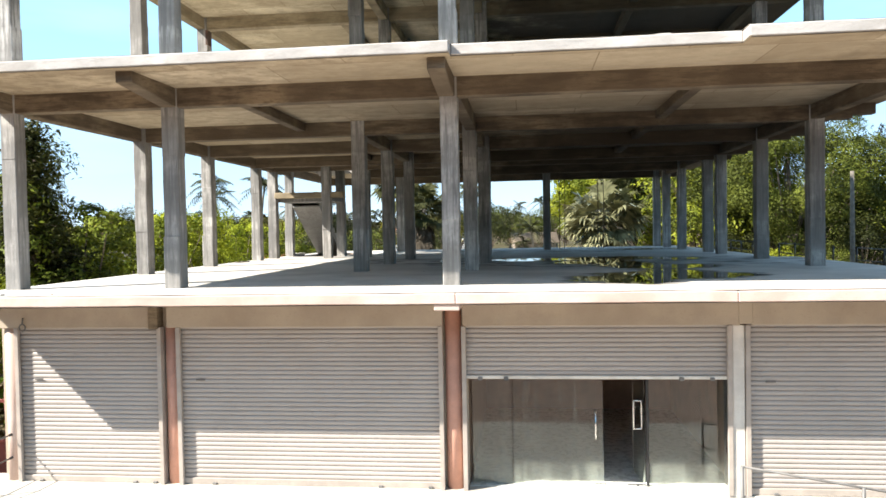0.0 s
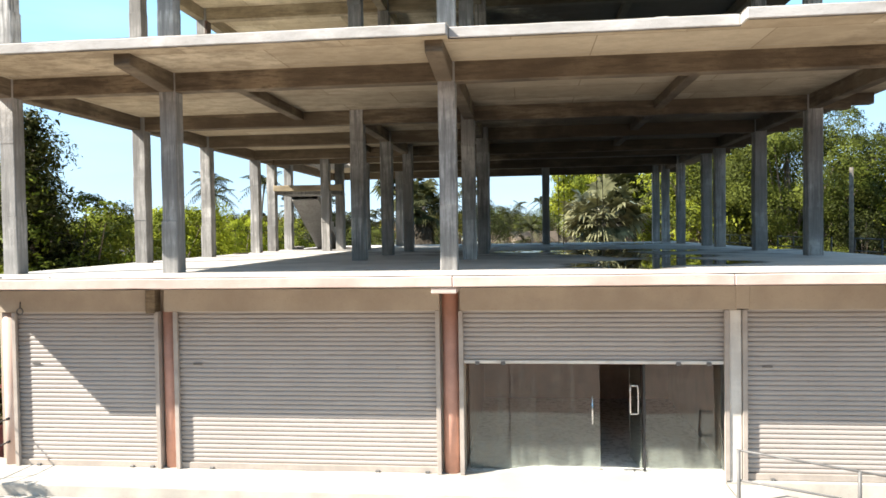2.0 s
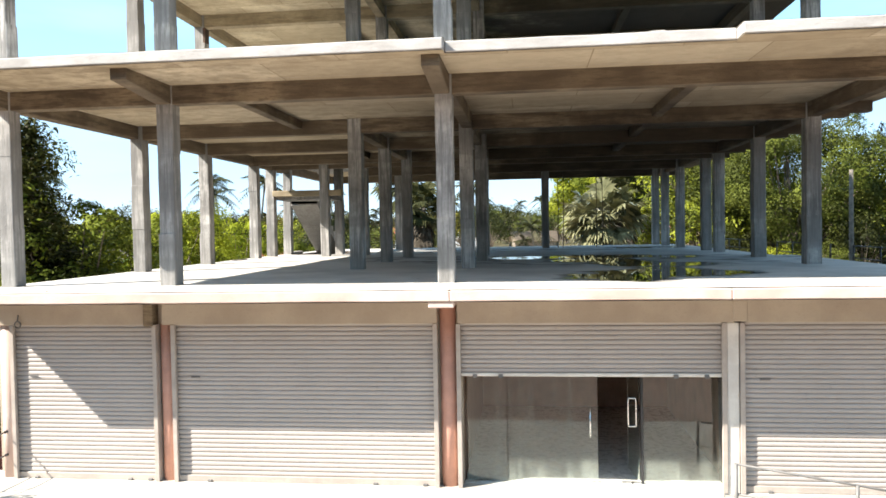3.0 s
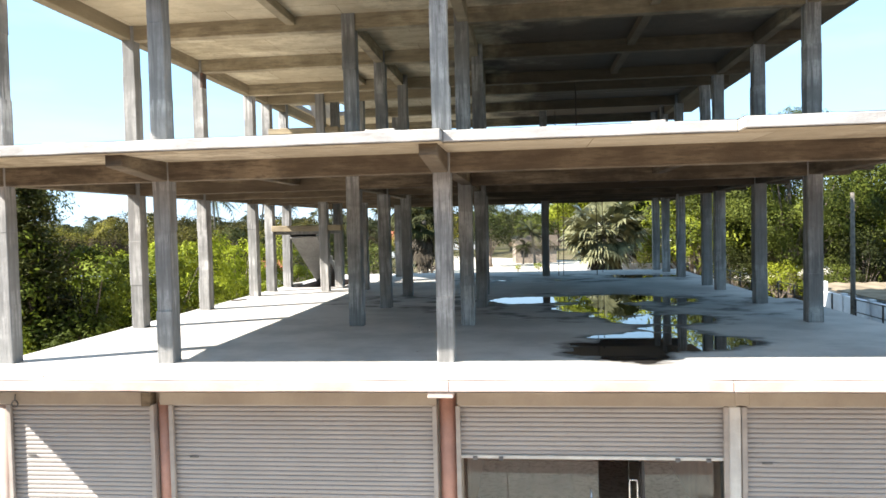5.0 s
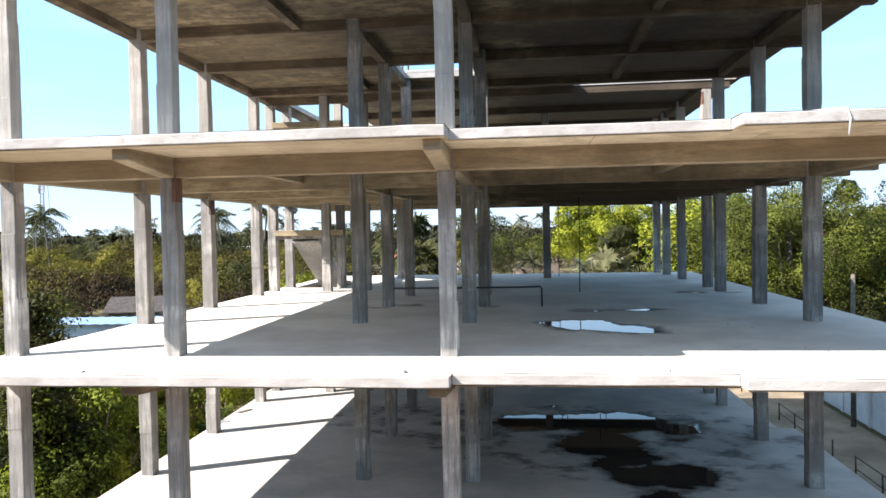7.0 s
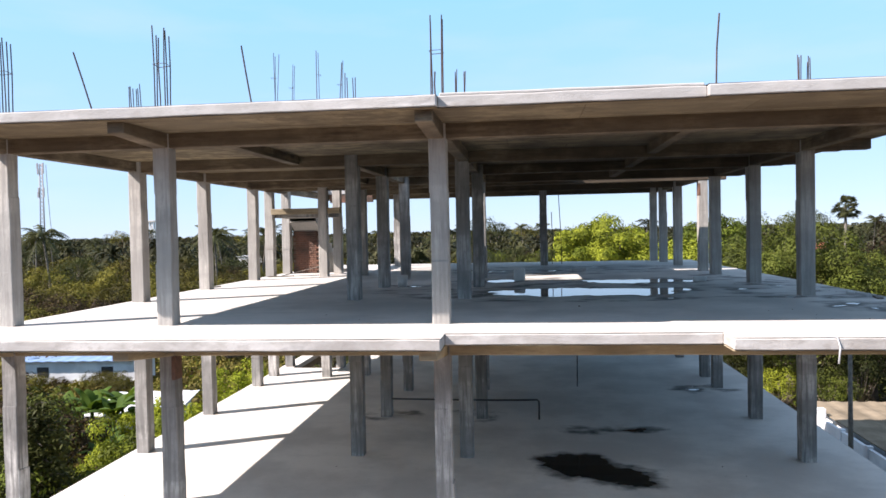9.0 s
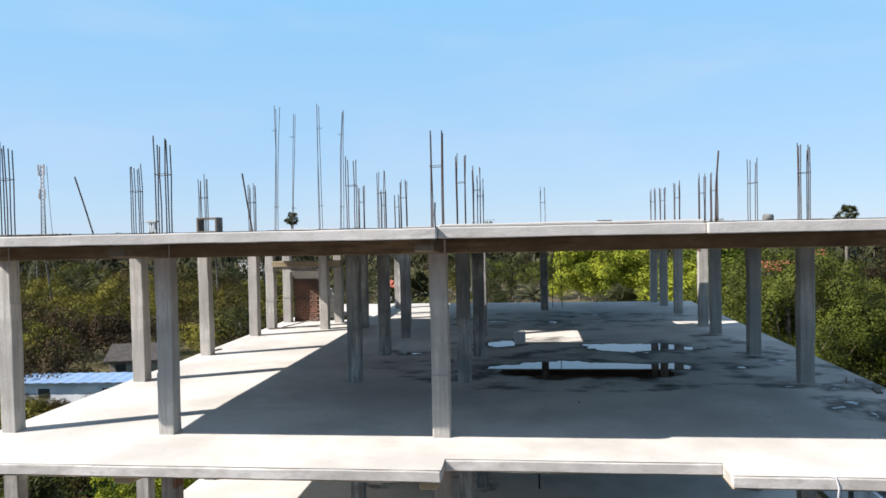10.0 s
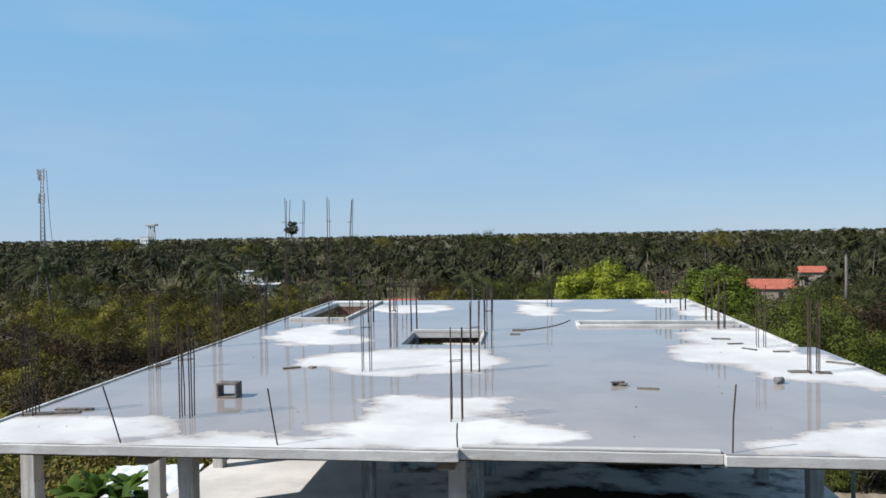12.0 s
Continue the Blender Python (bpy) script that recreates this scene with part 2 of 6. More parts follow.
BUCKET = plain("white_plastic", (0.72, 0.72, 0.70), (0.60, 0.60, 0.58), 0.4)
HOSE = plain("dark_hose", (0.05, 0.05, 0.055), (0.035, 0.035, 0.04), 0.5)


def foliage(name, a, b, c, trans=0.35, clump_scale=1.1, single=0.22, rough=0.6, gloss=0.08):
    k = Mat(name, rough, spec=gloss)
    # near-black clumps of b paint in the shaded gaps between leaf masses
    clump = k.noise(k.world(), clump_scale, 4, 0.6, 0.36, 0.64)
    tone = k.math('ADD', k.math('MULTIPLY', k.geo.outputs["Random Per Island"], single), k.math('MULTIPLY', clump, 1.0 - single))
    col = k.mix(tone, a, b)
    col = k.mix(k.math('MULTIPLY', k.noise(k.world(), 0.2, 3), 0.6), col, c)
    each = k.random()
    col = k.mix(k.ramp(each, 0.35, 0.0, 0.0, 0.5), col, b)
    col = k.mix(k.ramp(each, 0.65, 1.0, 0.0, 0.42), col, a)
    k.color(col)
    tr = k.t.nodes.new("ShaderNodeBsdfTranslucent")
    k.put(k.mix(1.0, col, (1.0, 1.0, 0.5), 'MULTIPLY'), tr.inputs[0])
    mx = k.t.nodes.new("ShaderNodeMixShader")
    mx.inputs[0].default_value = trans
    k.t.links.new(k.b.outputs[0], mx.inputs[1])
    k.t.links.new(tr.outputs[0], mx.inputs[2])
    k.t.links.new(mx.outputs[0], k.t.nodes["Material Output"].inputs[0])
    return k.m


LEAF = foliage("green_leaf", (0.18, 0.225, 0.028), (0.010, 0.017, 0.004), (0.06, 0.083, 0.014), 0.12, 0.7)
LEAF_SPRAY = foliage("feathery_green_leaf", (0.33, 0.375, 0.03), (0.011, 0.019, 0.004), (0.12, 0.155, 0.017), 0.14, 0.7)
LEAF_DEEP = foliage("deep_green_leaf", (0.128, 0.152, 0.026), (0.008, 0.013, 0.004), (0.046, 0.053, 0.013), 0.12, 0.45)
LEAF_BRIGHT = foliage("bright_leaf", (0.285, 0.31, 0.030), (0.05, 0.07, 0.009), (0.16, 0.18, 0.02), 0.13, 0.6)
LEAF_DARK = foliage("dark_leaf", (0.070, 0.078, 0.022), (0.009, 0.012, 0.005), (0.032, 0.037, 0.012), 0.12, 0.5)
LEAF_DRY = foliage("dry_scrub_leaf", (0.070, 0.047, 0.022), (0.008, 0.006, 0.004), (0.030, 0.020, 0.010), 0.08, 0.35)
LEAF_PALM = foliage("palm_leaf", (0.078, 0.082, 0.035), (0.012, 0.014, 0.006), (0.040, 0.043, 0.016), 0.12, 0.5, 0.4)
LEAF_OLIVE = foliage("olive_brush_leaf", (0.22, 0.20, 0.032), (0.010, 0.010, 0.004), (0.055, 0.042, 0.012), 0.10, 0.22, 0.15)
# palest tone painted for sunlit blade glints, near-black for the shaded gaps
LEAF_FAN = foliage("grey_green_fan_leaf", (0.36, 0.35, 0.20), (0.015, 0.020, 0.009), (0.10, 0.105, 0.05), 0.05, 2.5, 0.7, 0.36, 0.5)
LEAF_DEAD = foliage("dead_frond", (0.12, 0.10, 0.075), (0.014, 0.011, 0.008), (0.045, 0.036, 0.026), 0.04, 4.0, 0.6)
# the far leaves use the same near-black clumps for shade between crowns
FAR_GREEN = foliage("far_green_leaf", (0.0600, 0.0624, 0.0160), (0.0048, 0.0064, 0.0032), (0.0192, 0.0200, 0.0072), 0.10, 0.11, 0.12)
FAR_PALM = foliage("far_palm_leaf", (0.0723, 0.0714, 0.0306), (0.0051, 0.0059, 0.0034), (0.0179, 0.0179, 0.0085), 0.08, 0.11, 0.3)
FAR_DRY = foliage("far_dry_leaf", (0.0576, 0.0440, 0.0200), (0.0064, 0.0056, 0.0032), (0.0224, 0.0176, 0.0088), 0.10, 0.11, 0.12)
MEADOW = foliage("yellowish_meadow_grass", (0.20, 0.19, 0.034), (0.07, 0.055, 0.018), (0.13, 0.095, 0.03), 0.15, 0.25)
LEAF_BANANA = foliage("banana_leaf", (0.11, 0.17, 0.030), (0.035, 0.065, 0.013), (0.07, 0.115, 0.022), 0.3)


def ground_mat():
    k = Mat("dry_earth_and_grass", 0.95, spec=0.15)
    w = k.world()
    c = k.mix(k.noise(w, 0.06, 6, 0.6), (0.085, 0.078, 0.034), (0.15, 0.12, 0.075))
    c = k.mix(k.noise(w, 0.35, 6, 0.65, 0.45, 0.65), c, (0.045, 0.052, 0.018))
    c = k.mix(k.math('MULTIPLY', k.noise(w, 3, 5, 0.7, 0.45, 0.7), 0.5), c, (0.10, 0.08, 0.045))
    k.color(c)
    k.bump(k.noise(w, 2.5, 6, 0.7, 0.1, 0.9), 0.8, 0.08)
    return k.m


GROUND = ground_mat()
YARD = plain("pale_sandy_yard", (0.26, 0.21, 0.15), (0.16, 0.13, 0.092), 0.95, scale=0.5, spec=0.15, fine=8, bump=0.4)


def glass_mat():
    """Greenish plate glass; a pale ground reflection is painted on, stronger towards the ground and in streaks."""
    k = Mat("shop_glass", 0.0)
    k.color((0.86, 0.92, 0.90))
    k.b.inputs["Transmission Weight"].default_value = 1.0
    k.b.inputs["IOR"].default_value = 1.52
    w = k.world()
    low = k.ramp(k.axis(w, 2), 0.85, 0.05)
    mirror_mask = k.math('ADD', 0.015, k.math('MULTIPLY', k.noise(k.world((9, 1, 0.5)), 1.0, 4, 0.6, 0.45, 0.75), 0.06))
    mirror_mask = k.math('ADD', mirror_mask, k.math('MULTIPLY', k.math('MULTIPLY', low, k.noise(k.world((3, 1, 0.8)), 1.2, 5, 0.6, 0.3, 0.8)), 0.30))
    mirror_pale = k.t.nodes.new("ShaderNodeBsdfDiffuse")
    mirror_pale.inputs[0].default_value = (0.52, 0.56, 0.50, 1)
    mx = k.t.nodes.new("ShaderNodeMixShader")
    k.put(mirror_mask, mx.inputs[0])
    k.t.links.new(k.b.outputs[0], mx.inputs[1])
    k.t.links.new(mirror_pale.outputs[0], mx.inputs[2])
    k.t.links.new(mx.outputs[0], k.t.nodes["Material Output"].inputs[0])
    return k.m


GLASS = glass_mat()

# ------------------------------------------------------------------ building blocks
random.seed(3)


def part(name, bm, material, parent=None, label=""):
    """One mesh object out of a bmesh, under a thing or a part."""
    me = bpy.data.meshes.new(name)
    bm.to_mesh(me)
    bm.free()
    me.materials.append(material)
    ob = new(name, me)
    ob.parent = parent
    if label:
        ob["label"] = label
    return ob


def raw(name, verts, faces, material, parent=None, label="", smooth=False):
    me = bpy.data.meshes.new(name)
    me.from_pydata([tuple(v) for v in verts], [], [tuple(f) for f in faces])
    me.materials.append(material)
    if smooth:
        me.polygons.foreach_set("use_smooth", [True] * len(me.polygons))
    me.update()
    ob = new(name, me)
    ob.parent = parent
    if label:
        ob["label"] = label
    return ob


def thing(name, at, label, category, group="", kind=""):
    e = new(name)
    e.location = at
    e.empty_display_size = 0.2
    return tagged(e, label, category, group, kind)


def box(bm, x0, x1, y0, y1, z0, z1, bevel=0.0):
    vs = [bm.verts.new(p) for p in ((x0, y0, z0), (x1, y0, z0), (x1, y1, z0), (x0, y1, z0),
                                    (x0, y0, z1), (x1, y0, z1), (x1, y1, z1), (x0, y1, z1))]
    fs = [bm.faces.new([vs[i] for i in f]) for f in ((3, 2, 1, 0), (4, 5, 6, 7), (0, 1, 5, 4), (1, 2, 6, 5), (2, 3, 7, 6), (3, 0, 4, 7))]
    if bevel:
        es = list({e for f in fs for e in f.edges})
        bmesh.ops.bevel(bm, geom=es, offset=bevel, segments=1, affect='EDGES', profile=0.5)
    return vs


def rough_box(bm, x0, x1, y0, y1, z0, z1, step=0.5, amp=0.006, bevel=0.012):
    """A cast block: chamfered, cut into lengths and slightly uneven."""
    tmp = bmesh.new()
    box(tmp, x0, x1, y0, y1, z0, z1, bevel)
    for axis, a, b in ((0, x0, x1), (1, y0, y1), (2, z0, z1)):
        n = int((b - a) / step)
        for i in range(1, n):
            co, no = [0, 0, 0], [0, 0, 0]
            co[axis], no[axis] = a + (b - a) * i / n, 1
            bmesh.ops.bisect_plane(tmp, geom=tmp.verts[:] + tmp.edges[:] + tmp.faces[:], plane_co=co, plane_no=no)
    for v in tmp.verts:
        v.co += noise.noise_vector(v.co * 1.7) * amp + noise.noise_vector(v.co * 7.0) * amp * 0.5
    me = bpy.data.meshes.new("tmp")
    tmp.to_mesh(me)
    tmp.free()
    bm.from_mesh(me)
    bpy.data.meshes.remove(me)


def tube(bm, points, radius, sides=6, caps=True):
    """A round bar along points; radius may be one number or one for each point."""
    pts = [Vector(p) for p in points]
    rings = []
    for i, p in enumerate(pts):
        d = (pts[min(i + 1, len(pts) - 1)] - pts[max(i - 1, 0)]).normalized()
        u = d.orthogonal().normalized()
        if i and rings:
            u = (last_u - d * last_u.dot(d)).normalized()
        last_u = u
        w = d.cross(u)
        r = radius[i] if isinstance(radius, (list, tuple)) else radius
        rings.append([bm.verts.new(p + (u * math.cos(2 * math.pi * k / sides) + w * math.sin(2 * math.pi * k / sides)) * r) for k in range(sides)])
    for a, b in zip(rings, rings[1:]):
        for k in range(sides):
            f = bm.faces.new((a[k], a[(k + 1) % sides], b[(k + 1) % sides], b[k]))
            f.smooth = sides > 5
    if caps:
        bm.faces.new(rings[0][::-1])
        bm.faces.new(rings[-1])


# ------------------------------------------------------------------ the unfinished building
Z = {1: 3.30, 2: 6.80, 3: 10.30, 4: 13.70}
GROUND_Z = -0.42
PAVE_Z = 0.11
X_LEFT, Y_BACK = -7.72, 21.7
SLAB_T = 0.165
BEAM_D = {1: 0.47, 2: 0.49, 3: 0.51, 4: 0.42}

building = thing("unfinished_building", (0, 0, 0), "bare grey concrete frame building above a row of shuttered shops", "building")

# front edges of each slab: left part, recessed middle, right part, and the place of the right notch
FRONT = {1: (-1.33, -1.33, -1.33, 4.2), 2: (-1.57, -1.35, -1.65, 4.28), 3: (-1.62, -1.11, -1.63, 4.25), 4: (-1.56, -1.43, -1.52, 4.0)}
HOLES = {1: [(-7.2, -5.35, 14.8, 18.6)],
         2: [(-7.2, -5.35, 14.8, 18.6)],
         3: [(-7.2, -5.35, 15.75, 18.6)],
         4: [(-7.2, -5.25, 14.2, 20.6), (-2.2, -0.05, 8.35, 10.85), (3.05, 8.2, 12.2, 13.15)]}
RIGHT = {1: [(-3, 9.0, 8.55), (9.0, 30, 8.1)], 2: [(-3, 30, 8.62)], 3: [(-3, 30, 8.72)], 4: [(-3, 8.0, 8.72), (8.0, 30, 8.34)]}


def right_edge(level, y):
    for a, b, x in RIGHT[level]:
        if a <= y < b:
            return x
    return RIGHT[level][-1][2]


def front_edge(level, x):
    left, mid, right, notch = FRONT[level]
    if x < 0.33:
        return left
    if x < notch:
        return mid
    return right


def slab_rects(level):
    """The slab's plan as rectangles, with its openings left out."""
    left, mid, right, notch = FRONT[level]
    ys = sorted({-0.2, Y_BACK, *[v for h in HOLES[level] for v in h[2:]], *[a for a, b, x in RIGHT[level] if -0.2 < a < Y_BACK]})
    rects = [(X_LEFT, 0.33, left, -0.2), (0.33, notch, mid, -0.2), (notch, right_edge(level, -1), right, -0.2)]
    for y0, y1 in zip(ys, ys[1:]):
        ym = (y0 + y1) / 2
        xs = [X_LEFT]
        for h in sorted(HOLES[level]):
            if h[2] < ym < h[3]:
                xs += [h[0], h[1]]
        xs.append(right_edge(level, ym))
        rects += [(xs[i], xs[i + 1], y0, y1) for i in range(0, len(xs), 2)]
    return rects


def ell(x, y, cx, cy, rx, ry, turn=0.0):
    """How far inside an oval a place lies: above 0.5 inside, below outside."""
    c, s = math.cos(turn), math.sin(turn)
    u, v = ((x - cx) * c + (y - cy) * s) / rx, (-(x - cx) * s + (y - cy) * c) / ry
    d = np.sqrt(u * u + v * v)
    return 0.5 + (1.0 - d) * np.minimum(rx, ry) * 0.9


# standing water: ovals (cx, cy, rx, ry, turn) on each floor; on the roof the dry patches instead
WATER = {1: [(1.6, 9.35, 1.3, 0.95, 0.0), (3.6, 9.35, 1.7, 1.05, 0.0), (5.1, 8.9, 0.9, 0.5, 0.0), (3.3, 7.3, 1.0, 1.2, 0.2), (3.7, 6.0, 0.8, 0.6, 0.0),
             (4.45, 5.0, 1.25, 0.85, 0.05), (4.1, 3.6, 0.35, 0.7, 0.3), (4.0, 2.0, 1.4, 1.1, 0.05), (2.9, 1.1, 0.8, 0.85, 0.3), (3.2, 0.4, 0.5, 0.5, 0.0),
             (6.0, 17.8, 1.5, 0.8, 0.0)],
         2: [(2.55, 3.9, 0.85, 0.7, -0.2), (3.4, 3.25, 0.7, 0.55, -0.4), (3.3, 6.6, 0.5, 0.16, 0.0)],
         3: [(2.2, 5.8, 1.4, 1.1, 0.0), (3.6, 5.7, 1.35, 1.05, 0.0), (4.8, 6.2, 0.8, 0.5, 0.0), (4.6, 9.0, 1.5, 0.6, -0.1), (0.8, 9.7, 0.6, 0.5, 0.0)]}
DRY = [(-6.5, -0.75, 2.2, 0.95, 0.0), (-3.2, -1.45, 2.0, 0.6, 0.0), (-0.3, 1.1, 1.35, 0.95, 0.0), (-0.9, 1.5, 0.75, 0.55, 0.0), (0.5, 1.5, 0.6, 0.55, 0.0), (-0.3, -0.5, 1.6, 1.1, 0.0), (1.3, -0.6, 0.85, 0.75, -0.4), (-1.4, -1.2, 0.8, 0.5, 0.0),
       (-1.6, 5.8, 2.2, 1.9, 0.05), (-0.2, 5.9, 1.0, 1.6, 0.0), (-3.5, 5.8, 0.9, 0.9, 0.0), (-5.6, 11.2, 1.0, 1.9, -0.3), (-4.7, 9.3, 1.4, 1.2, -0.4), (-3.4, 17.9, 1.8, 1.6, 0.1), (-5.4, 18.9, 0.9, 1.0, 0.0), (-6.3, 21.3, 1.5, 0.7, 0),
       (2.0, 21.2, 1.3, 0.9, 0.0), (1.7, 17.5, 0.8, 2.3, 0.1), (3.8, 17.0, 1.1, 0.55, 0.0), (7.1, 20.2, 1.3, 2.2, 0.0), (7.7, 16.5, 0.8, 2.2, 0.0), (7.7, 13.6, 0.8, 1.6, 0.0),
       (7.2, 9.6, 1.5, 2.2, 0.0), (6.2, 7.0, 1.3, 1.9, 0.0), (7.4, 5.4, 1.3, 2.2, 0.0), (8.2, 4.0, 0.6, 1.9, 0.0), (6.9, -0.6, 1.9, 1.0, 0.3), (5.3, -1.0, 0.9, 0.5, 0.2), (8.2, 0.3, 0.8, 0.9, 0.0)]


# damp patches; the wide inner ovals also paint the interior's shade on the floor
DAMP_AND_SHADE = {1: [(-1.6, 9.8, 2.6, 1.5, 0.1), (3.4, 8.0, 4.6, 3.2, 0.0), (3.5, 17.5, 4.5, 2.2, 0.0)], 2: [], 3: [(3.0, 15.2, 4.2, 2.4, 0.0), (2.6, 7.2, 4.6, 3.6, 0.0), (7.6, 7.5, 0.6, 3.0, 0.2), (7.2, 4.6, 0.9, 0.55, 0.0), (7.7, 1.8, 0.5, 1.6, 0.1), (7.3, 8.0, 0.9, 0.6, 0.0)], 4: []}


STAIN = {1: [(-2.0, 9.6, 1.2, 1.7, 0.0), (0.0, 9.0, 1.2, 0.9, 0.0)], 2: [(-2.3, 8.1, 0.5, 0.4, 0.0), (0.2, 8.0, 0.6, 0.4, 0.0), (6.9, 11.4, 0.6, 0.4, 0.0)], 3: [(-2.1, 8.1, 0.5, 0.3, 0.0), (7.6, 7.5, 0.3, 2.2, 0.2), (7.9, 1.8, 0.25, 1.2, 0.1)], 4: []}


def wetness(level, x, y):
    ovals = DRY if level == 4 else WATER[level]
    v = np.full_like(x, -5.0)
    for o in ovals:
        v = np.maximum(v, ell(x, y, *o))
    v = np.clip(v, 0.0, 1.0)
    for o in DAMP_AND_SHADE[level]:
        v = np.maximum(v, np.clip(ell(x, y, *o), 0.0, 0.3))
    for o in STAIN[level]:
        v = np.maximum(v, np.clip(ell(x, y, *o), 0.0, 0.35))
    return 1.0 - v if level == 4 else v


def slab(level):
    z = Z[level]
    body = None
    for i, (x0, x1, y0, y1) in enumerate(slab_rects(level)):
        bm = bmesh.new()
        rough_box(bm, x0, x1, y0, y1, z - SLAB_T, z - 0.010, 0.45 if i < 3 else 1.2, 0.010 if i < 3 else 0.004, 0.014 if i < 3 else 0.0)
        if body is None:
            body = part("floor_slab" if level < 4 else "roof_slab", bm, PINK_EDGE if level == 1 else CONC_EDGE, building,
                        "cast concrete slab with a faded pink edge" if level == 1 else "cast concrete slab with a pale worn edge")
        else:
            part("slab_section", bm, PINK_EDGE if level == 1 else CONC_EDGE, body)
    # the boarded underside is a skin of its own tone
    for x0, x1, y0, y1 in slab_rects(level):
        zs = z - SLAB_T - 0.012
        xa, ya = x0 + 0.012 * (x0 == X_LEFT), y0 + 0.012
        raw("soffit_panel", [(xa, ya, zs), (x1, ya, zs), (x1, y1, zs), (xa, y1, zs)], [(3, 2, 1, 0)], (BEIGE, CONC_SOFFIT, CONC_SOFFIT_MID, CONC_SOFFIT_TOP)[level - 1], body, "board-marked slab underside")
    # the walked-on screed, fine enough to carry the water's outline
    st = 0.13
    vs, fs = [], []
    for x0, x1, y0, y1 in slab_rects(level):
        nx, ny = max(1, round((x1 - x0) / st)), max(1, round((y1 - y0) / st))
        if y0 < -0.9:
            y0 += 0.03
        if x0 == X_LEFT:
            x0 += 0.03
        if x1 > 8.0:
            x1 -= 0.03
        a = len(vs)
        for j in range(ny + 1):
            for i in range(nx + 1):
                vs.append((x0 + (x1 - x0) * i / nx, y0 + (y1 - y0) * j / ny, z))
        for j in range(ny):
            for i in range(nx):
                p = a + j * (nx + 1) + i
                fs.append((p, p + 1, p + nx + 2, p + nx + 1))
    top = raw("screed", vs, fs, {1: FLOOR_1, 2: FLOOR_2, 3: FLOOR_3, 4: FLOOR_ROOF}[level], body,
              "pale roof screed under shallow rain water with dry patches" if level == 4 else "grey floor screed with dark rain puddles")
    co = np.array(vs)
    at = top.data.attributes.new("wet", 'FLOAT', 'POINT')
    at.data.foreach_set("value", wetness(level, co[:, 0], co[:, 1]).astype(np.float32))
    return body


for level in (1, 2, 3, 4):
    slab(level)

# columns: centre x, centre y, half width x, half width y
COLUMNS = [(-7.41, 0.15), (-4.52, 0.15), (0.15, 0.15), (7.34, 0.15),
           (-7.37, 4.42), (-2.30, 4.42), (0.16, 4.42), (7.34, 4.42),
           (-7.37, 7.94), (-2.31, 7.90), (0.28, 7.75), (7.34, 7.94),
           (-7.39, 11.67), (-2.24, 11.10), (0.15, 11.30), (7.30, 11.67), (7.32, 13.35),
           (-7.42, 13.35), (-7.42, 15.15), (-5.45, 13.20), (-5.40, 14.95), (-4.15, 13.55),
           (-4.10, 17.3), (-4.0, 19.8), (2.24, 18.7), (7.26, 17.1), (7.22, 19.9), (7.08, 21.4)]


def column(x, y, level):
    z0, z1 = Z[level], Z[level + 1] - SLAB_T
    rnd = random.Random(hash((round(x * 100), round(y * 100), level)) & 0xffff)
    bm = bmesh.new()
    j1, j2 = z0 + 0.95 + rnd.uniform(-0.1, 0.15), z0 + 2.05 + rnd.uniform(-0.1, 0.2)
    rings = []
    for za, zb in ((z0 - 0.02, j1), (j1 + 0.006, j2), (j2 + 0.006, z1)):
        dx, dy, h = rnd.uniform(-0.007, 0.007), rnd.uniform(-0.007, 0.007), (0.138 if y < 1 else 0.148) + rnd.uniform(-0.005, 0.005)
        n = 4
        for i in range(n):
            z = za + (zb - za) * i / (n - 1)
            ring = []
            for cx, cy in ((-1, -1), (1, -1), (1, 1), (-1, 1)):
                for ox, oy in (((0.014, 0), (0, 0.014)) if cx * cy < 0 else ((0, 0.014), (0.014, 0))):
                    p = Vector((x + dx + cx * (h - ox), y + dy + cy * (h - oy), z))
                    ring.append(bm.verts.new(p + noise.noise_vector(p * 3.0) * 0.007))
            rings.append(ring)
    for ra, rb in zip(rings, rings[1:]):
        for k in range(8):
            bm.faces.new((ra[k], ra[(k + 1) % 8], rb[(k + 1) % 8], rb[k]))
    bmesh.ops.recalc_face_normals(bm, faces=bm.faces[:])
    # inner top-storey columns: the darker, more streaked concrete also stands for their shade
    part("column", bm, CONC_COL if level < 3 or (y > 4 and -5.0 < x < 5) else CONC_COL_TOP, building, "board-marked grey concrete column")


for level in (1, 2, 3):
    for x, y in COLUMNS:
        column(x, y, level)

# beams under each slab
ROWS = [0.15, 4.42, 7.92, 11.55, 13.30, 17.2, 21.4]


def beam(x0, x1, y0, y1, level, depth=None, name="beam"):
    z, depth = Z[level], depth or BEAM_D[level]
    bm = bmesh.new()
    rough_box(bm, x0, x1, y0, y1, z - depth, z - SLAB_T - 0.005, 0.9, 0.006, 0.012)
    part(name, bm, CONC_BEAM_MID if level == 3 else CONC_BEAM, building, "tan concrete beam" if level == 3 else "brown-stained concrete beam")


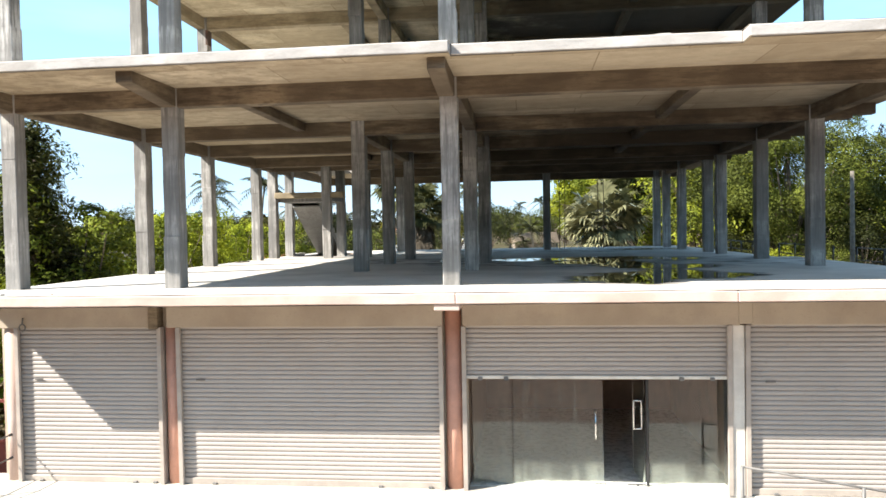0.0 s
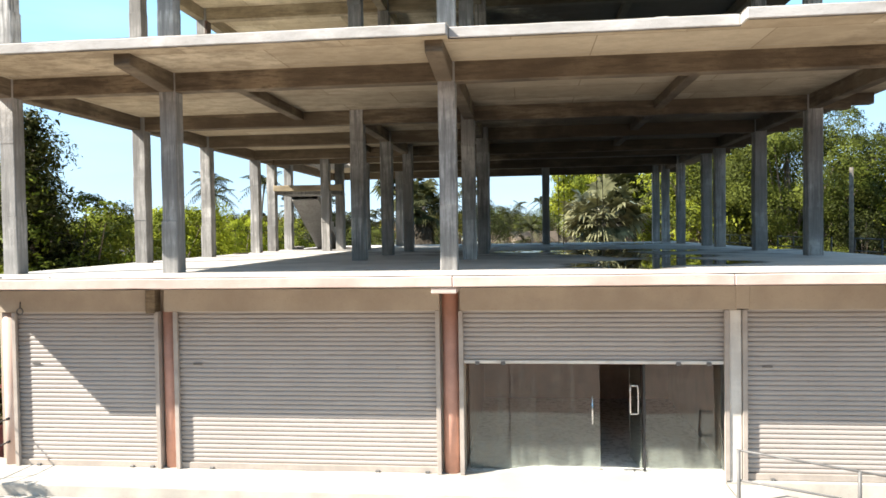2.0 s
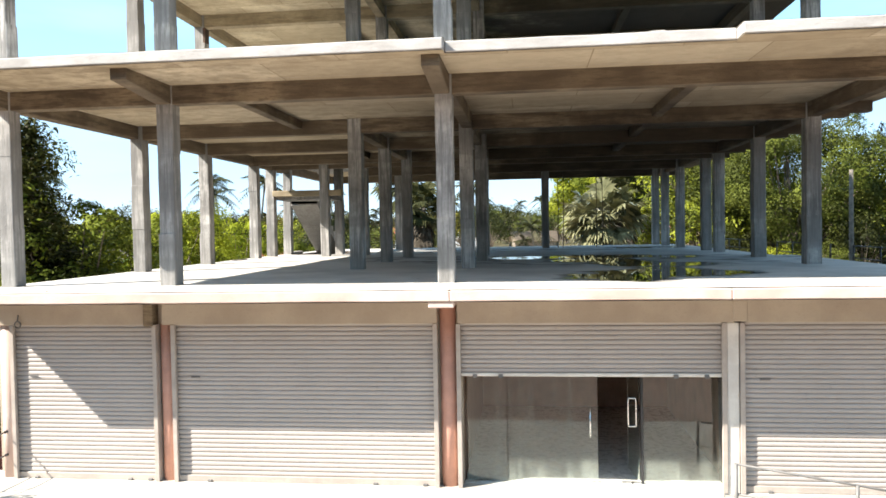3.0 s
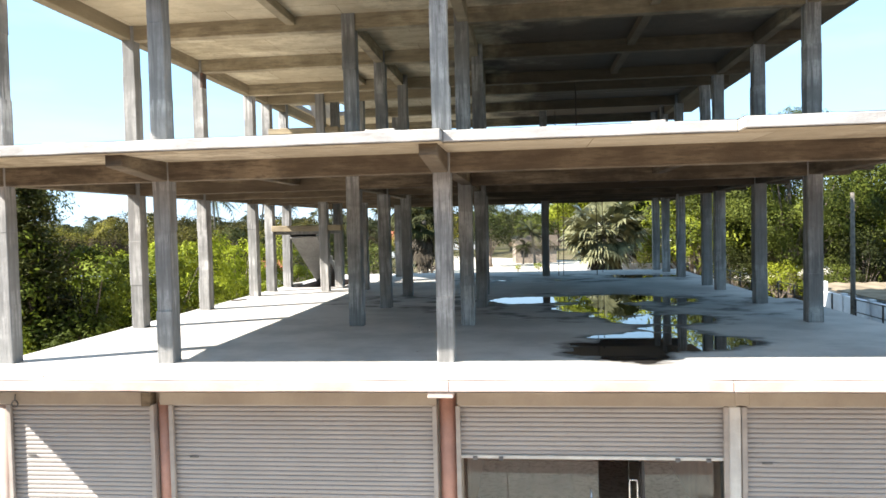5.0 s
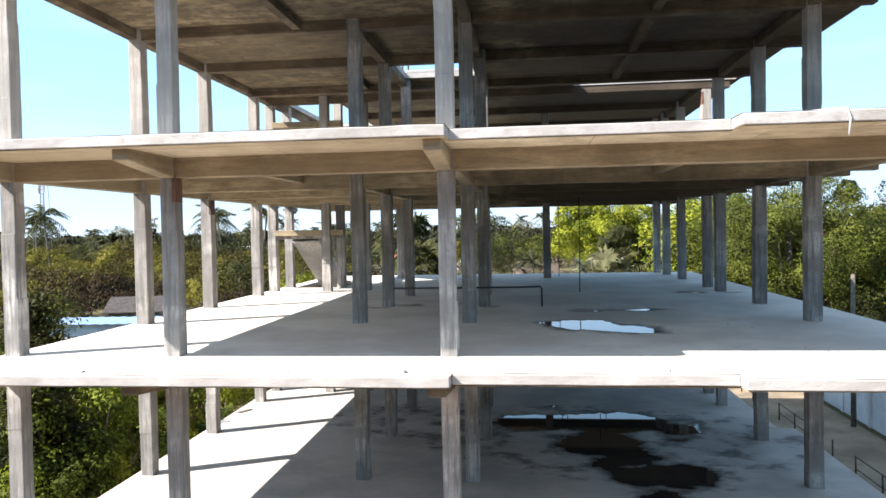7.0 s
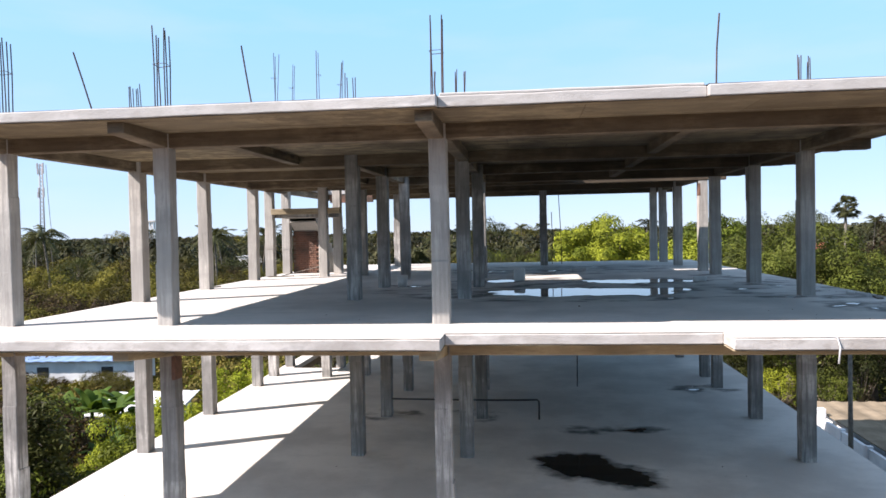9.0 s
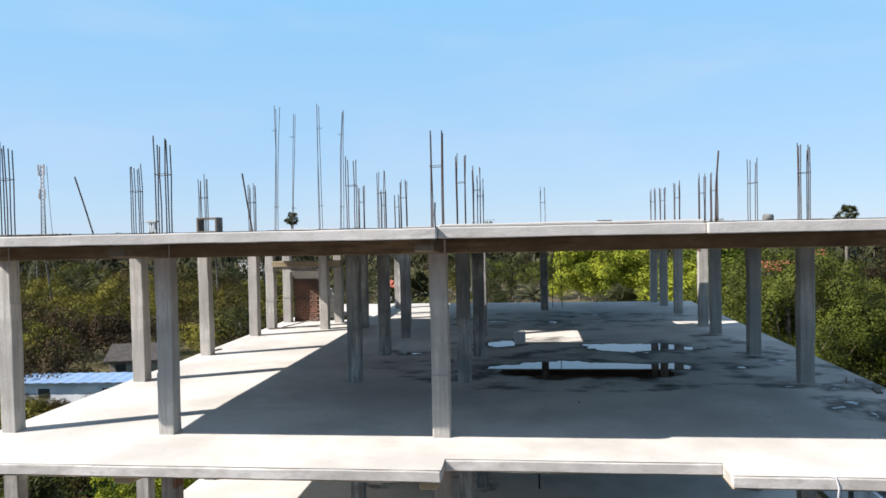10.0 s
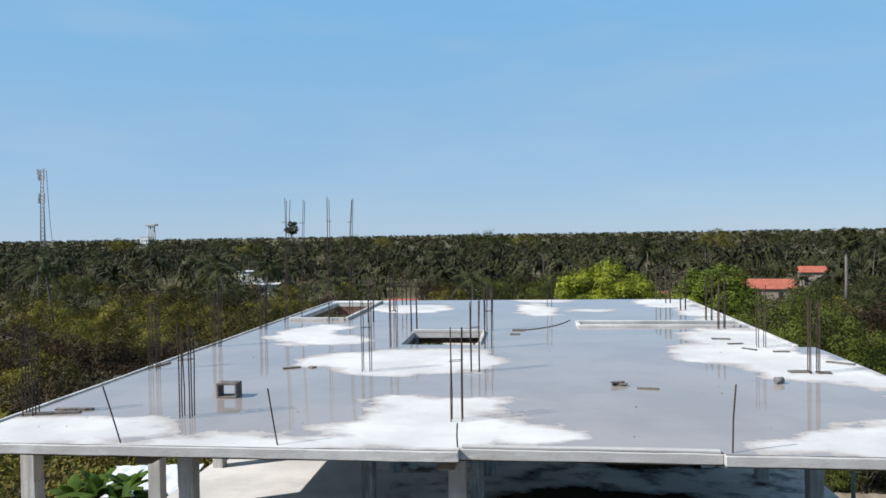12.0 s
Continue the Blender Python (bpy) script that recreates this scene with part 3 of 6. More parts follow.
def cantilever(x, level, tip):
    """A bracket beam that tapers from the column to the slab's edge."""
    z = Z[level]
    bm = bmesh.new()
    b, t = z - SLAB_T - 0.005, 0.24
    pts = [(0.02, z - BEAM_D[level]), (tip, z - SLAB_T - t * 0.75), (tip, b), (0.02, b)]
    rings = [[bm.verts.new((x + s, y, zz)) for y, zz in pts] for s in (-0.13, 0.13)]
    bm.faces.new(rings[0])
    bm.faces.new(rings[1][::-1])
    for i in range(4):
        bm.faces.new((rings[0][i], rings[1][i], rings[1][(i + 1) % 4], rings[0][(i + 1) % 4]))
    bmesh.ops.recalc_face_normals(bm, faces=bm.faces[:])
    bmesh.ops.bevel(bm, geom=bm.edges[:], offset=0.012, segments=1, affect='EDGES')
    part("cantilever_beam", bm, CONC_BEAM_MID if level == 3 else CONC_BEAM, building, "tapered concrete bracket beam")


for level in (2, 3, 4):
    for y in ROWS:
        w = 0.12
        segs = [(-7.5, 8.05 if y > 0.2 else 8.3)]
        if y == 17.2:
            segs = [(-5.2, 7.3)]
        for a, b in segs:
            beam(a, b, y - w, y + w, level)
    for x, ya, yb in ((-7.42, 0.27, 21.5), (-2.32, 4.54, 11.3), (0.2, 0.27, 11.4), (7.33, 0.27, 11.45), (7.30, 13.42, 21.5)):
        beam(x - 0.115, x + 0.115, ya, yb, level, BEAM_D[level] - 0.02)
    for x in (-3.58, 4.2):
        for y0, y1 in zip(ROWS[:4], ROWS[1:4]):
            if x < 0 and 4 < y0 < 5:
                continue
            beam(x - 0.1, x + 0.1, y0 + 0.12, y1 - 0.12, level, 0.36, "secondary_beam")
    for x in (-7.42, -4.52, 0.12, 7.33):
        cantilever(x, level, front_edge(level, x) + 0.22)
    for y in ROWS[:4]:
        beam(7.4, right_edge(level, y) - 0.12, y - 0.12, y + 0.12, level, 0.4, "side_bracket")

# starter bars on the roof


def rebar_bundle(x, y, height, n=6, spread=0.09, base=None, lean=(0.0, 0.0), ties=(0.62,)):
    z = Z[4] if base is None else base
    rnd = random.Random(int(x * 100) * 7 + int(y * 100))
    bundle = None
    spots = [(-1, -1), (-1, 0), (-1, 1), (1, -1), (1, 0), (1, 1)][:n] if n > 4 else [(-1, -1), (-1, 1), (1, -1), (1, 1)][:n]
    for sx, sy in spots:
        bm = bmesh.new()
        px, py = x + sx * spread, y + sy * spread
        h = height + rnd.uniform(-0.14, 0.05)
        pts = [(px + lean[0] * h * t + rnd.uniform(-0.012, 0.012) * t * h, py + lean[1] * h * t + rnd.uniform(-0.012, 0.012) * t * h, z + h * t) for t in (-0.02, 0.3, 0.65, 1.0)]
        tube(bm, pts, 0.011, 5)
        if bundle is None:
            bundle = part("starter_bar", bm, RUST, building, "rusty steel starter bars for the next column")
        else:
            part("bar", bm, RUST, bundle)
    for t in ties:
        bm = bmesh.new()
        r, zt = spread + 0.014, z + height * t
        tube(bm, [(x - r, y - r, zt), (x + r, y - r, zt + 0.01), (x + r, y + r, zt), (x - r, y + r, zt - 0.01), (x - r, y - r, zt)], 0.006, 4)
        part("tie", bm, RUST, bundle)


for x, y in COLUMNS:
    tall = x < -5 and 13 < y < 16
    n = 4 if (x, y) in ((0.15, 0.15), (-2.30, 4.42), (-2.31, 7.90), (7.34, 7.94)) else 6
    if not tall:
        rebar_bundle(x, y, 1.6, n)
for x, y, n, lean in ((-7.15, 13.35, 3, 0.03), (-7.10, 15.15, 2, 0.035), (-5.50, 13.2, 3, -0.005), (-5.20, 14.95, 3, 0.025)):
    rebar_bundle(x, y, 4.45, n, 0.06, None, (lean, 0.0), (0.2, 0.8))

for x, y, dx, h in ((-4.80, -1.44, -0.28, 0.86), (-2.37, -1.40, -0.14, 0.84), (4.12, -1.40, 0.05, 0.95), (0.3, -1.36, 0.0, 0.35)):
    bm = bmesh.new()
    tube(bm, [(x, y, Z[4] - 0.05), (x + dx * 0.5 - 0.01, y + 0.01, Z[4] + h * 0.5), (x + dx, y, Z[4] + h)], 0.012, 5)
    part("edge_bar", bm, RUST, building, "single bent rusty bar at the slab's edge")

# kerbs round the roof openings


def kerb(x0, x1, y0, y1, z, h=0.1):
    bm = bmesh.new()
    rough_box(bm, x0, x1, y0, y1, z - 0.01, z + h, 0.6, 0.008, 0.012)
    part("kerb", bm, CONC_EDGE, building, "low concrete kerb at the roof opening")


kerb(2.95, 8.1, 12.05, 12.19, Z[4], 0.07)
kerb(2.95, 8.1, 13.16, 13.3, Z[4], 0.07)
kerb(2.92, 3.04, 12.19, 13.16, Z[4], 0.07)
kerb(-5.24, -5.1, 14.1, 20.7, Z[4], 0.10)
kerb(-7.3, -5.24, 14.06, 14.19, Z[4], 0.10)
kerb(-7.68, -7.60, -1.3, 21.6, Z[4], 0.035)
kerb(8.20, 8.32, 8.1, 21.6, Z[4], 0.04)
kerb(0.36, 3.97, -1.415, -1.32, Z[4], 0.035)
kerb(-2.2, -0.05, 10.86, 10.98, Z[4], 0.08)
kerb(-0.04, 0.06, 8.35, 10.86, Z[4], 0.08)

# staircase: a landing at half height, two flights to the back


def staircase(level):
    z, rise = Z[level], Z[level + 1] - Z[level]
    mid = z + rise / 2 + (0.0, 0.37, 0.22, 0.52)[level]
    n = 10
    bm = bmesh.new()
    rough_box(bm, -7.28, -5.3, 13.45, 14.85, mid - 0.15, mid, 0.6, 0.006, 0.012)
    part("stair_landing", bm, CONC_COL, building, "bare concrete stair landing")
    for x0, x1, za, zb in ((-7.2, -6.2, mid, z),):
        ya, yb = 14.85, 18.5
        bm = bmesh.new()
        q = [(ya, za - 0.3), (yb, zb - 0.26), (yb, zb - 0.03), (ya, za - 0.03)]
        ends = [[bm.verts.new((x, y, zz)) for y, zz in q] for x in (x0, x1)]
        bm.faces.new(ends[0])
        bm.faces.new(ends[1][::-1])
        for i in range(4):
            bm.faces.new((ends[0][i], ends[1][i], ends[1][(i + 1) % 4], ends[0][(i + 1) % 4]))
        bmesh.ops.recalc_face_normals(bm, faces=bm.faces[:])
        flight = part("stair_flight", bm, CONC_COL_TOP, building, "bare concrete stair flight with cast steps")
        for i in range(n):
            t0, t1 = i / n, (i + 1) / n
            top = za + (zb - za) * (t0 if zb < za else t1)
            low = za + (zb - za) * (t1 if zb < za else t0) - 0.04
            bm = bmesh.new()
            box(bm, x0 + 0.003, x1 - 0.003, ya + (yb - ya) * t0, ya + (yb - ya) * t1 - 0.002, low, top, 0.008)
            part("step", bm, CONC_EDGE, flight)
    beam_bm = bmesh.new()
    rough_box(beam_bm, -7.3, -4.85, 13.12, 13.4, mid - 0.04, mid + 0.16, 0.6, 0.006, 0.012)
    part("landing_beam", beam_bm, CONC_BEAM_MID, building, "concrete landing beam between the stair columns")


for level in (1, 2, 3):
    staircase(level)

# brick infill beside the stairs on the top storey
bm = bmesh.new()
rough_box(bm, -7.26, -6.30, 15.4, 15.55, Z[3], Z[3] + 1.62, 0.8, 0.004, 0.0)
infill = part("infill_wall", bm, plain("mortar", (0.22, 0.17, 0.135), (0.12, 0.095, 0.075), 0.9, scale=2.5), building, "rough red brick infill wall beside the stairs")
bm = bmesh.new()
box(bm, -0.11, 0.11, -0.05, 0.05, -0.034, 0.034, 0.005)
proto = bpy.data.meshes.new("brick")
bm.to_mesh(proto)
bm.free()
proto.materials.append(BRICK)
for j in range(19):
    for i in range(4):
        b = new("brick", proto)
        b.parent = infill
        b.location = (-7.14 + 0.23 * i + (0.1 if j % 2 else 0.0), 15.37 + random.uniform(-0.01, 0.01), Z[3] + 0.05 + j * 0.083)

bm = bmesh.new()
rough_box(bm, -7.2, -5.26, 20.62, 20.8, Z[4] - 0.55, Z[4] - SLAB_T - 0.02, 0.5, 0.01, 0.0)
part("stair_beam", bm, BRICK, building, "unplastered brick course at the stair opening")

# ------------------------------------------------------------------ ground floor: shops
SHOP_Y = -0.24        # plane of the shutters
FASCIA_Z = 2.685


def round_pillar(x, z1, material, label, r=0.155):
    bm = bmesh.new()
    y = SHOP_Y + 0.1
    tube(bm, [(x, y, PAVE_Z - 0.02), (x, y, 1.2), (x, y, z1)], [r * 1.01, r, r], 20)
    part("pillar", bm, material, building, label)


round_pillar(-7.31, FASCIA_Z, PINK_EDGE, "round pale pink painted pillar", 0.13)
round_pillar(-4.47, FASCIA_Z, PINK, "round salmon pink painted pillar", 0.12)
round_pillar(0.175, 3.06, PINK, "round salmon pink painted pillar", 0.13)
bm = bmesh.new()
rough_box(bm, 4.386, 4.565, SHOP_Y - 0.06, SHOP_Y + 0.2, PAVE_Z - 0.02, FASCIA_Z + 0.0, 0.8, 0.003, 0.01)
part("pillar", bm, OFFWHITE, building, "square off-white painted pillar between the shops")

for x0, x1 in ((-7.40, -7.15), (-4.69, -4.27), (-0.03, 0.39)):
    bm = bmesh.new()
    rough_box(bm, x0, x1, SHOP_Y + 0.1, SHOP_Y + 0.3, PAVE_Z - 0.02, Z[1] - SLAB_T - 0.02, 1.5, 0.002, 0.0)
    part("pier_wall", bm, BEIGE, building, "beige wall pier between the shops")

# fascia band, bracket and beam ends above the shutters
bm = bmesh.new()
for x0, x1 in ((-7.60, -4.74), (-4.5, 0.02), (0.34, 4.5), (4.66, 8.5)):
    rough_box(bm, x0, x1, SHOP_Y - 0.07, SHOP_Y + 0.25, FASCIA_Z, Z[1] - SLAB_T - 0.008, 0.9, 0.004, 0.008)
part("fascia", bm, BEIGE, building, "beige painted band above the shutters")
bm = bmesh.new()
rough_box(bm, -4.80, -4.64, SHOP_Y - 0.10, SHOP_Y + 0.2, FASCIA_Z - 0.02, Z[1] - SLAB_T - 0.01, 0.8, 0.003, 0.008)
part("beam_end", bm, CONC_BEAM, building, "brown beam end above the shutters")
bm = bmesh.new()
rough_box(bm, 4.48, 4.68, SHOP_Y - 0.085, SHOP_Y + 0.2, FASCIA_Z + 0.02, Z[1] - SLAB_T - 0.01, 0.8, 0.003, 0.008)
part("beam_end", bm, BEIGE, building)
bm = bmesh.new()
rough_box(bm, 0.02, 0.39, -1.305, SHOP_Y + 0.1, 3.04, Z[1] - SLAB_T + 0.02, 0.4, 0.006, 0.012)
part("bracket", bm, PINK_EDGE, building, "pale pink concrete bracket under the slab edge")

# closed walls round the ground floor
bm = bmesh.new()
rough_box(bm, X_LEFT + 0.05, X_LEFT + 0.25, SHOP_Y + 0.3, Y_BACK - 0.2, GROUND_Z, Z[1] - SLAB_T - 0.02, 3.0, 0.003, 0.0)
part("side_wall", bm, BEIGE, building, "beige rendered side wall")
bm = bmesh.new()
rough_box(bm, 7.85, 8.05, SHOP_Y + 0.3, Y_BACK - 0.2, GROUND_Z, Z[1] - SLAB_T - 0.02, 3.0, 0.003, 0.0)
part("side_wall", bm, BEIGE, building, "beige rendered side wall")
bm = bmesh.new()
rough_box(bm, X_LEFT + 0.26, 7.84, Y_BACK - 0.4, Y_BACK - 0.2, GROUND_Z, Z[1] - SLAB_T - 0.02, 3.0, 0.003, 0.0)
part("back_wall", bm, BEIGE, building, "beige rendered back wall")
# the open shop behind the glass
bm = bmesh.new()
box(bm, 0.25, 0.40, 0.25, 5.2, PAVE_Z - 0.05, FASCIA_Z + 0.2)
box(bm, 4.48, 4.62, 0.25, 5.2, PAVE_Z - 0.05, FASCIA_Z + 0.2)
box(bm, 0.40, 4.48, 5.0, 5.2, PAVE_Z - 0.05, FASCIA_Z + 0.2)
box(bm, 0.40, 4.48, 0.02, 5.0, FASCIA_Z + 0.02, FASCIA_Z + 0.19)
part("shop_wall", bm, ROOM, building, "bare brown plaster inside the empty shop")
bm = bmesh.new()
box(bm, 0.40, 4.48, -0.1, 5.0, PAVE_Z - 0.05, PAVE_Z + 0.006)
part("shop_floor", bm, ROOM_FLOOR, building, "pale tiled shop floor")

# roller shutters
SLAT = 0.0738


def slat_mesh(width):
    """One curved slat, hung from its upper edge."""
    prof = [(0.007, 0.0), (-0.004, -0.003), (-0.009, -0.014), (-0.011, -0.034), (-0.009, -0.054), (-0.004, -0.064), (0.006, -0.0665), (0.009, -SLAT)]
    vs = [(s * width / 2, y, z) for y, z in prof for s in (-1, 1)]
    fs = [(2 * i, 2 * i + 1, 2 * i + 3, 2 * i + 2) for i in range(len(prof) - 1)]
    a = len(vs)
    vs += [(s * width / 2, 0.018, z) for z in (0.0, -SLAT) for s in (-1, 1)]
    fs.append((a + 1, a, a + 2, a + 3))
    me = bpy.data.meshes.new("slat")
    me.from_pydata(vs, [], fs)
    me.materials.append(SHUTTER)
    me.polygons.foreach_set("use_smooth", [True] * len(me.polygons))
    return me


def roller_shutter(x0, x1, bottom, label, locks):
    mid, width = (x0 + x1) / 2, x1 - x0
    s = thing("roller_shutter", (mid, SHOP_Y, bottom), label, "shutter", "row of roller shutters")
    me = slat_mesh(width - 0.08)
    z = FASCIA_Z + 0.03
    while z - SLAT > bottom + 0.03:
        o = new("slat", me)
        o.parent = s
        o.location = (random.uniform(-0.003, 0.003), 0.02, z - bottom)
        z -= SLAT
    bm = bmesh.new()
    box(bm, -width / 2 + 0.05, width / 2 - 0.05, -0.02, 0.03, 0.0, z - bottom + 0.004, 0.006)
    bar = part("bottom_bar", bm, OFFWHITE if bottom > 1 else RAIL_PAINT, s, "pale steel bottom bar")
    for lx in locks:
        bm = bmesh.new()
        box(bm, lx - 0.035, lx + 0.035, -0.05, -0.015, -0.02, 0.035, 0.006)
        part("lock", bm, GREY_METAL, bar, "dark shutter lock")
    for sx in (-1, 1):
        bm = bmesh.new()
        cx = sx * (width / 2 - 0.035)
        box(bm, cx - 0.035, cx + 0.035, -0.085, -0.025, PAVE_Z - bottom, FASCIA_Z - bottom, 0.004)
        box(bm, cx - 0.035 if sx < 0 else cx + 0.015, cx - 0.015 if sx < 0 else cx + 0.035, -0.025, 0.06, PAVE_Z - bottom, FASCIA_Z - bottom)
        part("guide_rail", bm, RAIL_PAINT, s, "grey-brown steel guide rail")
    if bottom < 1:
        bm = bmesh.new()
        box(bm, -width / 2 + 0.30, -width / 2 + 0.45, -0.012, 0.0, 1.70, 1.725, 0.003)
        part("lock_plate", bm, GREY_METAL, s, "small dark lock plate")
    return s


roller_shutter(-7.17, -4.60, PAVE_Z, "closed grey-beige steel roller shutter, narrow, half in sun", (-0.9, 0.75, 1.1))
roller_shutter(-4.345, 0.02, PAVE_Z, "closed grey-beige steel roller shutter, wide", (-1.6, 1.15, 1.95))
roller_shutter(0.315, 4.385, 1.855, "half-raised grey-beige roller shutter above the glass shopfront", (-1.75, -1.35, 1.3, 1.75))
roller_shutter(4.575, 8.45, PAVE_Z, "closed grey-beige roller shutter behind the ramp handrail", (-1.5, 1.4))

# glass shopfront
front = thing("glass_shopfront", (2.4, 0.0, PAVE_Z), "frameless glass shopfront with an open door under the half-raised shutter", "shopfront")
GY = 0.02
H = 2.35


def pane(x0, x1, name="pane", parent=front):
    bm = bmesh.new()
    box(bm, x0 - 2.4, x1 - 2.4, GY - 0.005, GY + 0.005, 0.012, H, 0.001)
    ob = part(name, bm, GLASS, parent, "clear greenish glass")
    ob.visible_shadow = False
    return ob


pane(0.45, 1.08)
leaf = pane(1.09, 2.50, "glass_door")
pane(3.20, 4.40)
bm = bmesh.new()
tube(bm, [(-0.02, GY - 0.06, 0.74), (-0.02, GY - 0.06, 1.20)], 0.014, 8)
tube(bm, [(-0.02, GY - 0.06, 0.80), (-0.02, GY, 0.80)], 0.009, 6)
tube(bm, [(-0.02, GY - 0.06, 1.14), (-0.02, GY, 1.14)], 0.009, 6)
part("door_handle", bm, STEEL, leaf, "straight steel pull handle")
# the second leaf stands open into the shop
bm = bmesh.new()
box(bm, -0.72, 0.0, -0.005, 0.005, 0.02, H, 0.001)
m_leaf = bpy.data.meshes.new("open_glass_door")
bm.to_mesh(m_leaf)
bm.free()
m_leaf.materials.append(GLASS)
open_door = new("open_glass_door", m_leaf)
open_door["label"] = "glass door leaf standing open into the shop"
open_door.parent = front
open_door.visible_shadow = False
open_door.matrix_local = pose(0.74, GY + 0.02, 0.0, 0, 0, -84)
bm = bmesh.new()
hx = -0.16
loop = [(hx - 0.055, -0.05, 0.88), (hx + 0.055, -0.05, 0.88), (hx + 0.06, -0.05, 0.94), (hx + 0.06, -0.05, 1.26), (hx + 0.055, -0.05, 1.32), (hx - 0.055, -0.05, 1.32), (hx - 0.06, -0.05, 1.26), (hx - 0.06, -0.05, 0.94), (hx - 0.055, -0.05, 0.88)]
tube(bm, loop, 0.012, 8)
dh = part("door_handle", bm, STEEL, front, "looped steel pull handle")
dh.matrix_local = pose(0.78, GY - 0.03, 0.05, 0, 0, 0)
bm = bmesh.new()
box(bm, 0.76, 0.80, GY - 0.02, GY + 0.02, 0.0, H, 0.003)
part("door_post", bm, BLACK_METAL, front, "slim dark door post")
bm = bmesh.new()
box(bm, 2.0, 2.07, GY - 0.03, GY + 0.25, 0.0, H, 0.003)
part("door_post", bm, BLACK_METAL, front)
for bx in (0.55, 0.05, 0.70):
    bm = bmesh.new()
    box(bm, bx - 0.09, bx + 0.09, GY - 0.02, GY + 0.02, 0.0, 0.035, 0.004)
    part("floor_patch_fitting", bm, STEEL, front, "steel floor fitting")

# ------------------------------------------------------------------ terrace, steps, ramp
terrace = thing("terrace", (0, -0.8, GROUND_Z), "pale cement terrace with two long steps before the shops", "terrace", kind="structure")


def cement(name, x0, x1, y0, y1, z0, z1, parent=terrace, label=""):
    bm = bmesh.new()
    rough_box(bm, x0, x1, y0, y1, z0, z1, 0.6, 0.006, 0.015)
    ob = part(name, bm, STEPS, None, label)
    ob.parent = parent
    ob.matrix_parent_inverse = Matrix.Translation(parent.location).inverted()
    return ob


cement("paving", -8.6, 4.30, -1.17, SHOP_Y + 0.35, GROUND_Z, PAVE_Z, label="pale cement paving")
cement("plinth", 4.31, 8.5, SHOP_Y - 0.07, SHOP_Y + 0.35, GROUND_Z, PAVE_Z - 0.004, label="pale cement plinth under the shutter")
cement("step", -8.6, 4.27, -1.50, -1.18, GROUND_Z, -0.065, label="long cement step")
cement("step", -8.6, 4.24, -1.84, -1.51, GROUND_Z, -0.24, label="long cement step")
bm = bmesh.new()
ramp_pts = [(4.31, 0.06), (5.05, 0.05), (7.9, -0.40), (8.5, -0.41), (8.5, GROUND_Z), (4.31, GROUND_Z)]
rings = [[bm.verts.new((x, y, z)) for x, z in ramp_pts] for y in (-1.10, SHOP_Y - 0.08)]
bm.faces.new(rings[0])
bm.faces.new(rings[1][::-1])
for i in range(6):
    bm.faces.new((rings[0][i], rings[1][i], rings[1][(i + 1) % 6], rings[0][(i + 1) % 6]))
bmesh.ops.recalc_face_normals(bm, faces=bm.faces[:])
rp = part("ramp", bm, STEPS, None, "sloping cement ramp")
rp.parent = terrace
rp.matrix_parent_inverse = Matrix.Translation(terrace.location).inverted()

rail = thing("ramp_handrail", (4.28, -1.135, GROUND_Z), "grey steel pipe handrail sloping down along the ramp", "handrail")
for x in (0.0, 1.60, 3.25):
    bm = bmesh.new()
    tube(bm, [(x, 0, 0.0), (x, 0, 1.245 - 0.168 * x)], 0.028, 8)
    part("post", bm, GREY_METAL, rail, "grey steel post")
for top in (1.24, 0.82):
    bm = bmesh.new()
    tube(bm, [(-0.01, 0.002, top), (3.3, 0.002, top - 0.168 * 3.3)], 0.017, 8)
    part("rail", bm, GREY_METAL, rail, "thin steel rail")

side = thing("side_handrail", (-7.31, SHOP_Y - 0.03, PAVE_Z), "thin grey pipe handrail fixed to the end pillar", "handrail")
for top in (0.78, 0.39):
    bm = bmesh.new()
    tube(bm, [(0.0, -0.02, top), (0.0, -0.85, top - 0.02), (0.0, -1.85, top - 0.36)], 0.013, 8)
    part("rail", bm, GREY_METAL, side)
    bm = bmesh.new()
    tube(bm, [(0.0, 0.03, top), (0.0, -0.05, top)], 0.024, 8)
    part("wall_fixing", bm, BLACK_METAL, side)
for y, top, foot in ((-0.85, 0.78, -0.02), (-1.68, 0.46, -0.37)):
    bm = bmesh.new()
    tube(bm, [(0.0, y, foot), (0.0, y, top)], 0.018, 8)
    part("post", bm, GREY_METAL, side)

gate = thing("maroon_gate", (-8.9, 0.9, GROUND_Z), "maroon painted iron gate beside the building", "gate")
for i in range(9):
    bm = bmesh.new()
    tube(bm, [(-0.8 + 0.2 * i, 0, 0.1), (-0.8 + 0.2 * i, 0, 1.75)], 0.016, 6)
    part("bar", bm, RED_GATE, gate)
for z in (0.18, 0.85, 1.6):
    bm = bmesh.new()
    box(bm, -0.9, 0.95, -0.02, 0.02, z - 0.03, z + 0.03, 0.004)
    part("crossbar", bm, RED_GATE, gate)
bm = bmesh.new()
box(bm, -0.9, 0.95, 0.02, 0.03, 0.15, 0.85)
part("sheet", bm, RED_GATE, gate, "maroon sheet metal panel")

# ------------------------------------------------------------------ loose things on the floors


def at_place(name, x, y, z, label, category, group=""):
    return thing(name, (x, y, z), label, category, group)


crate = at_place("wooden_crate", -4.42, 1.72, Z[4], "small open wooden crate standing in roof water", "crate")
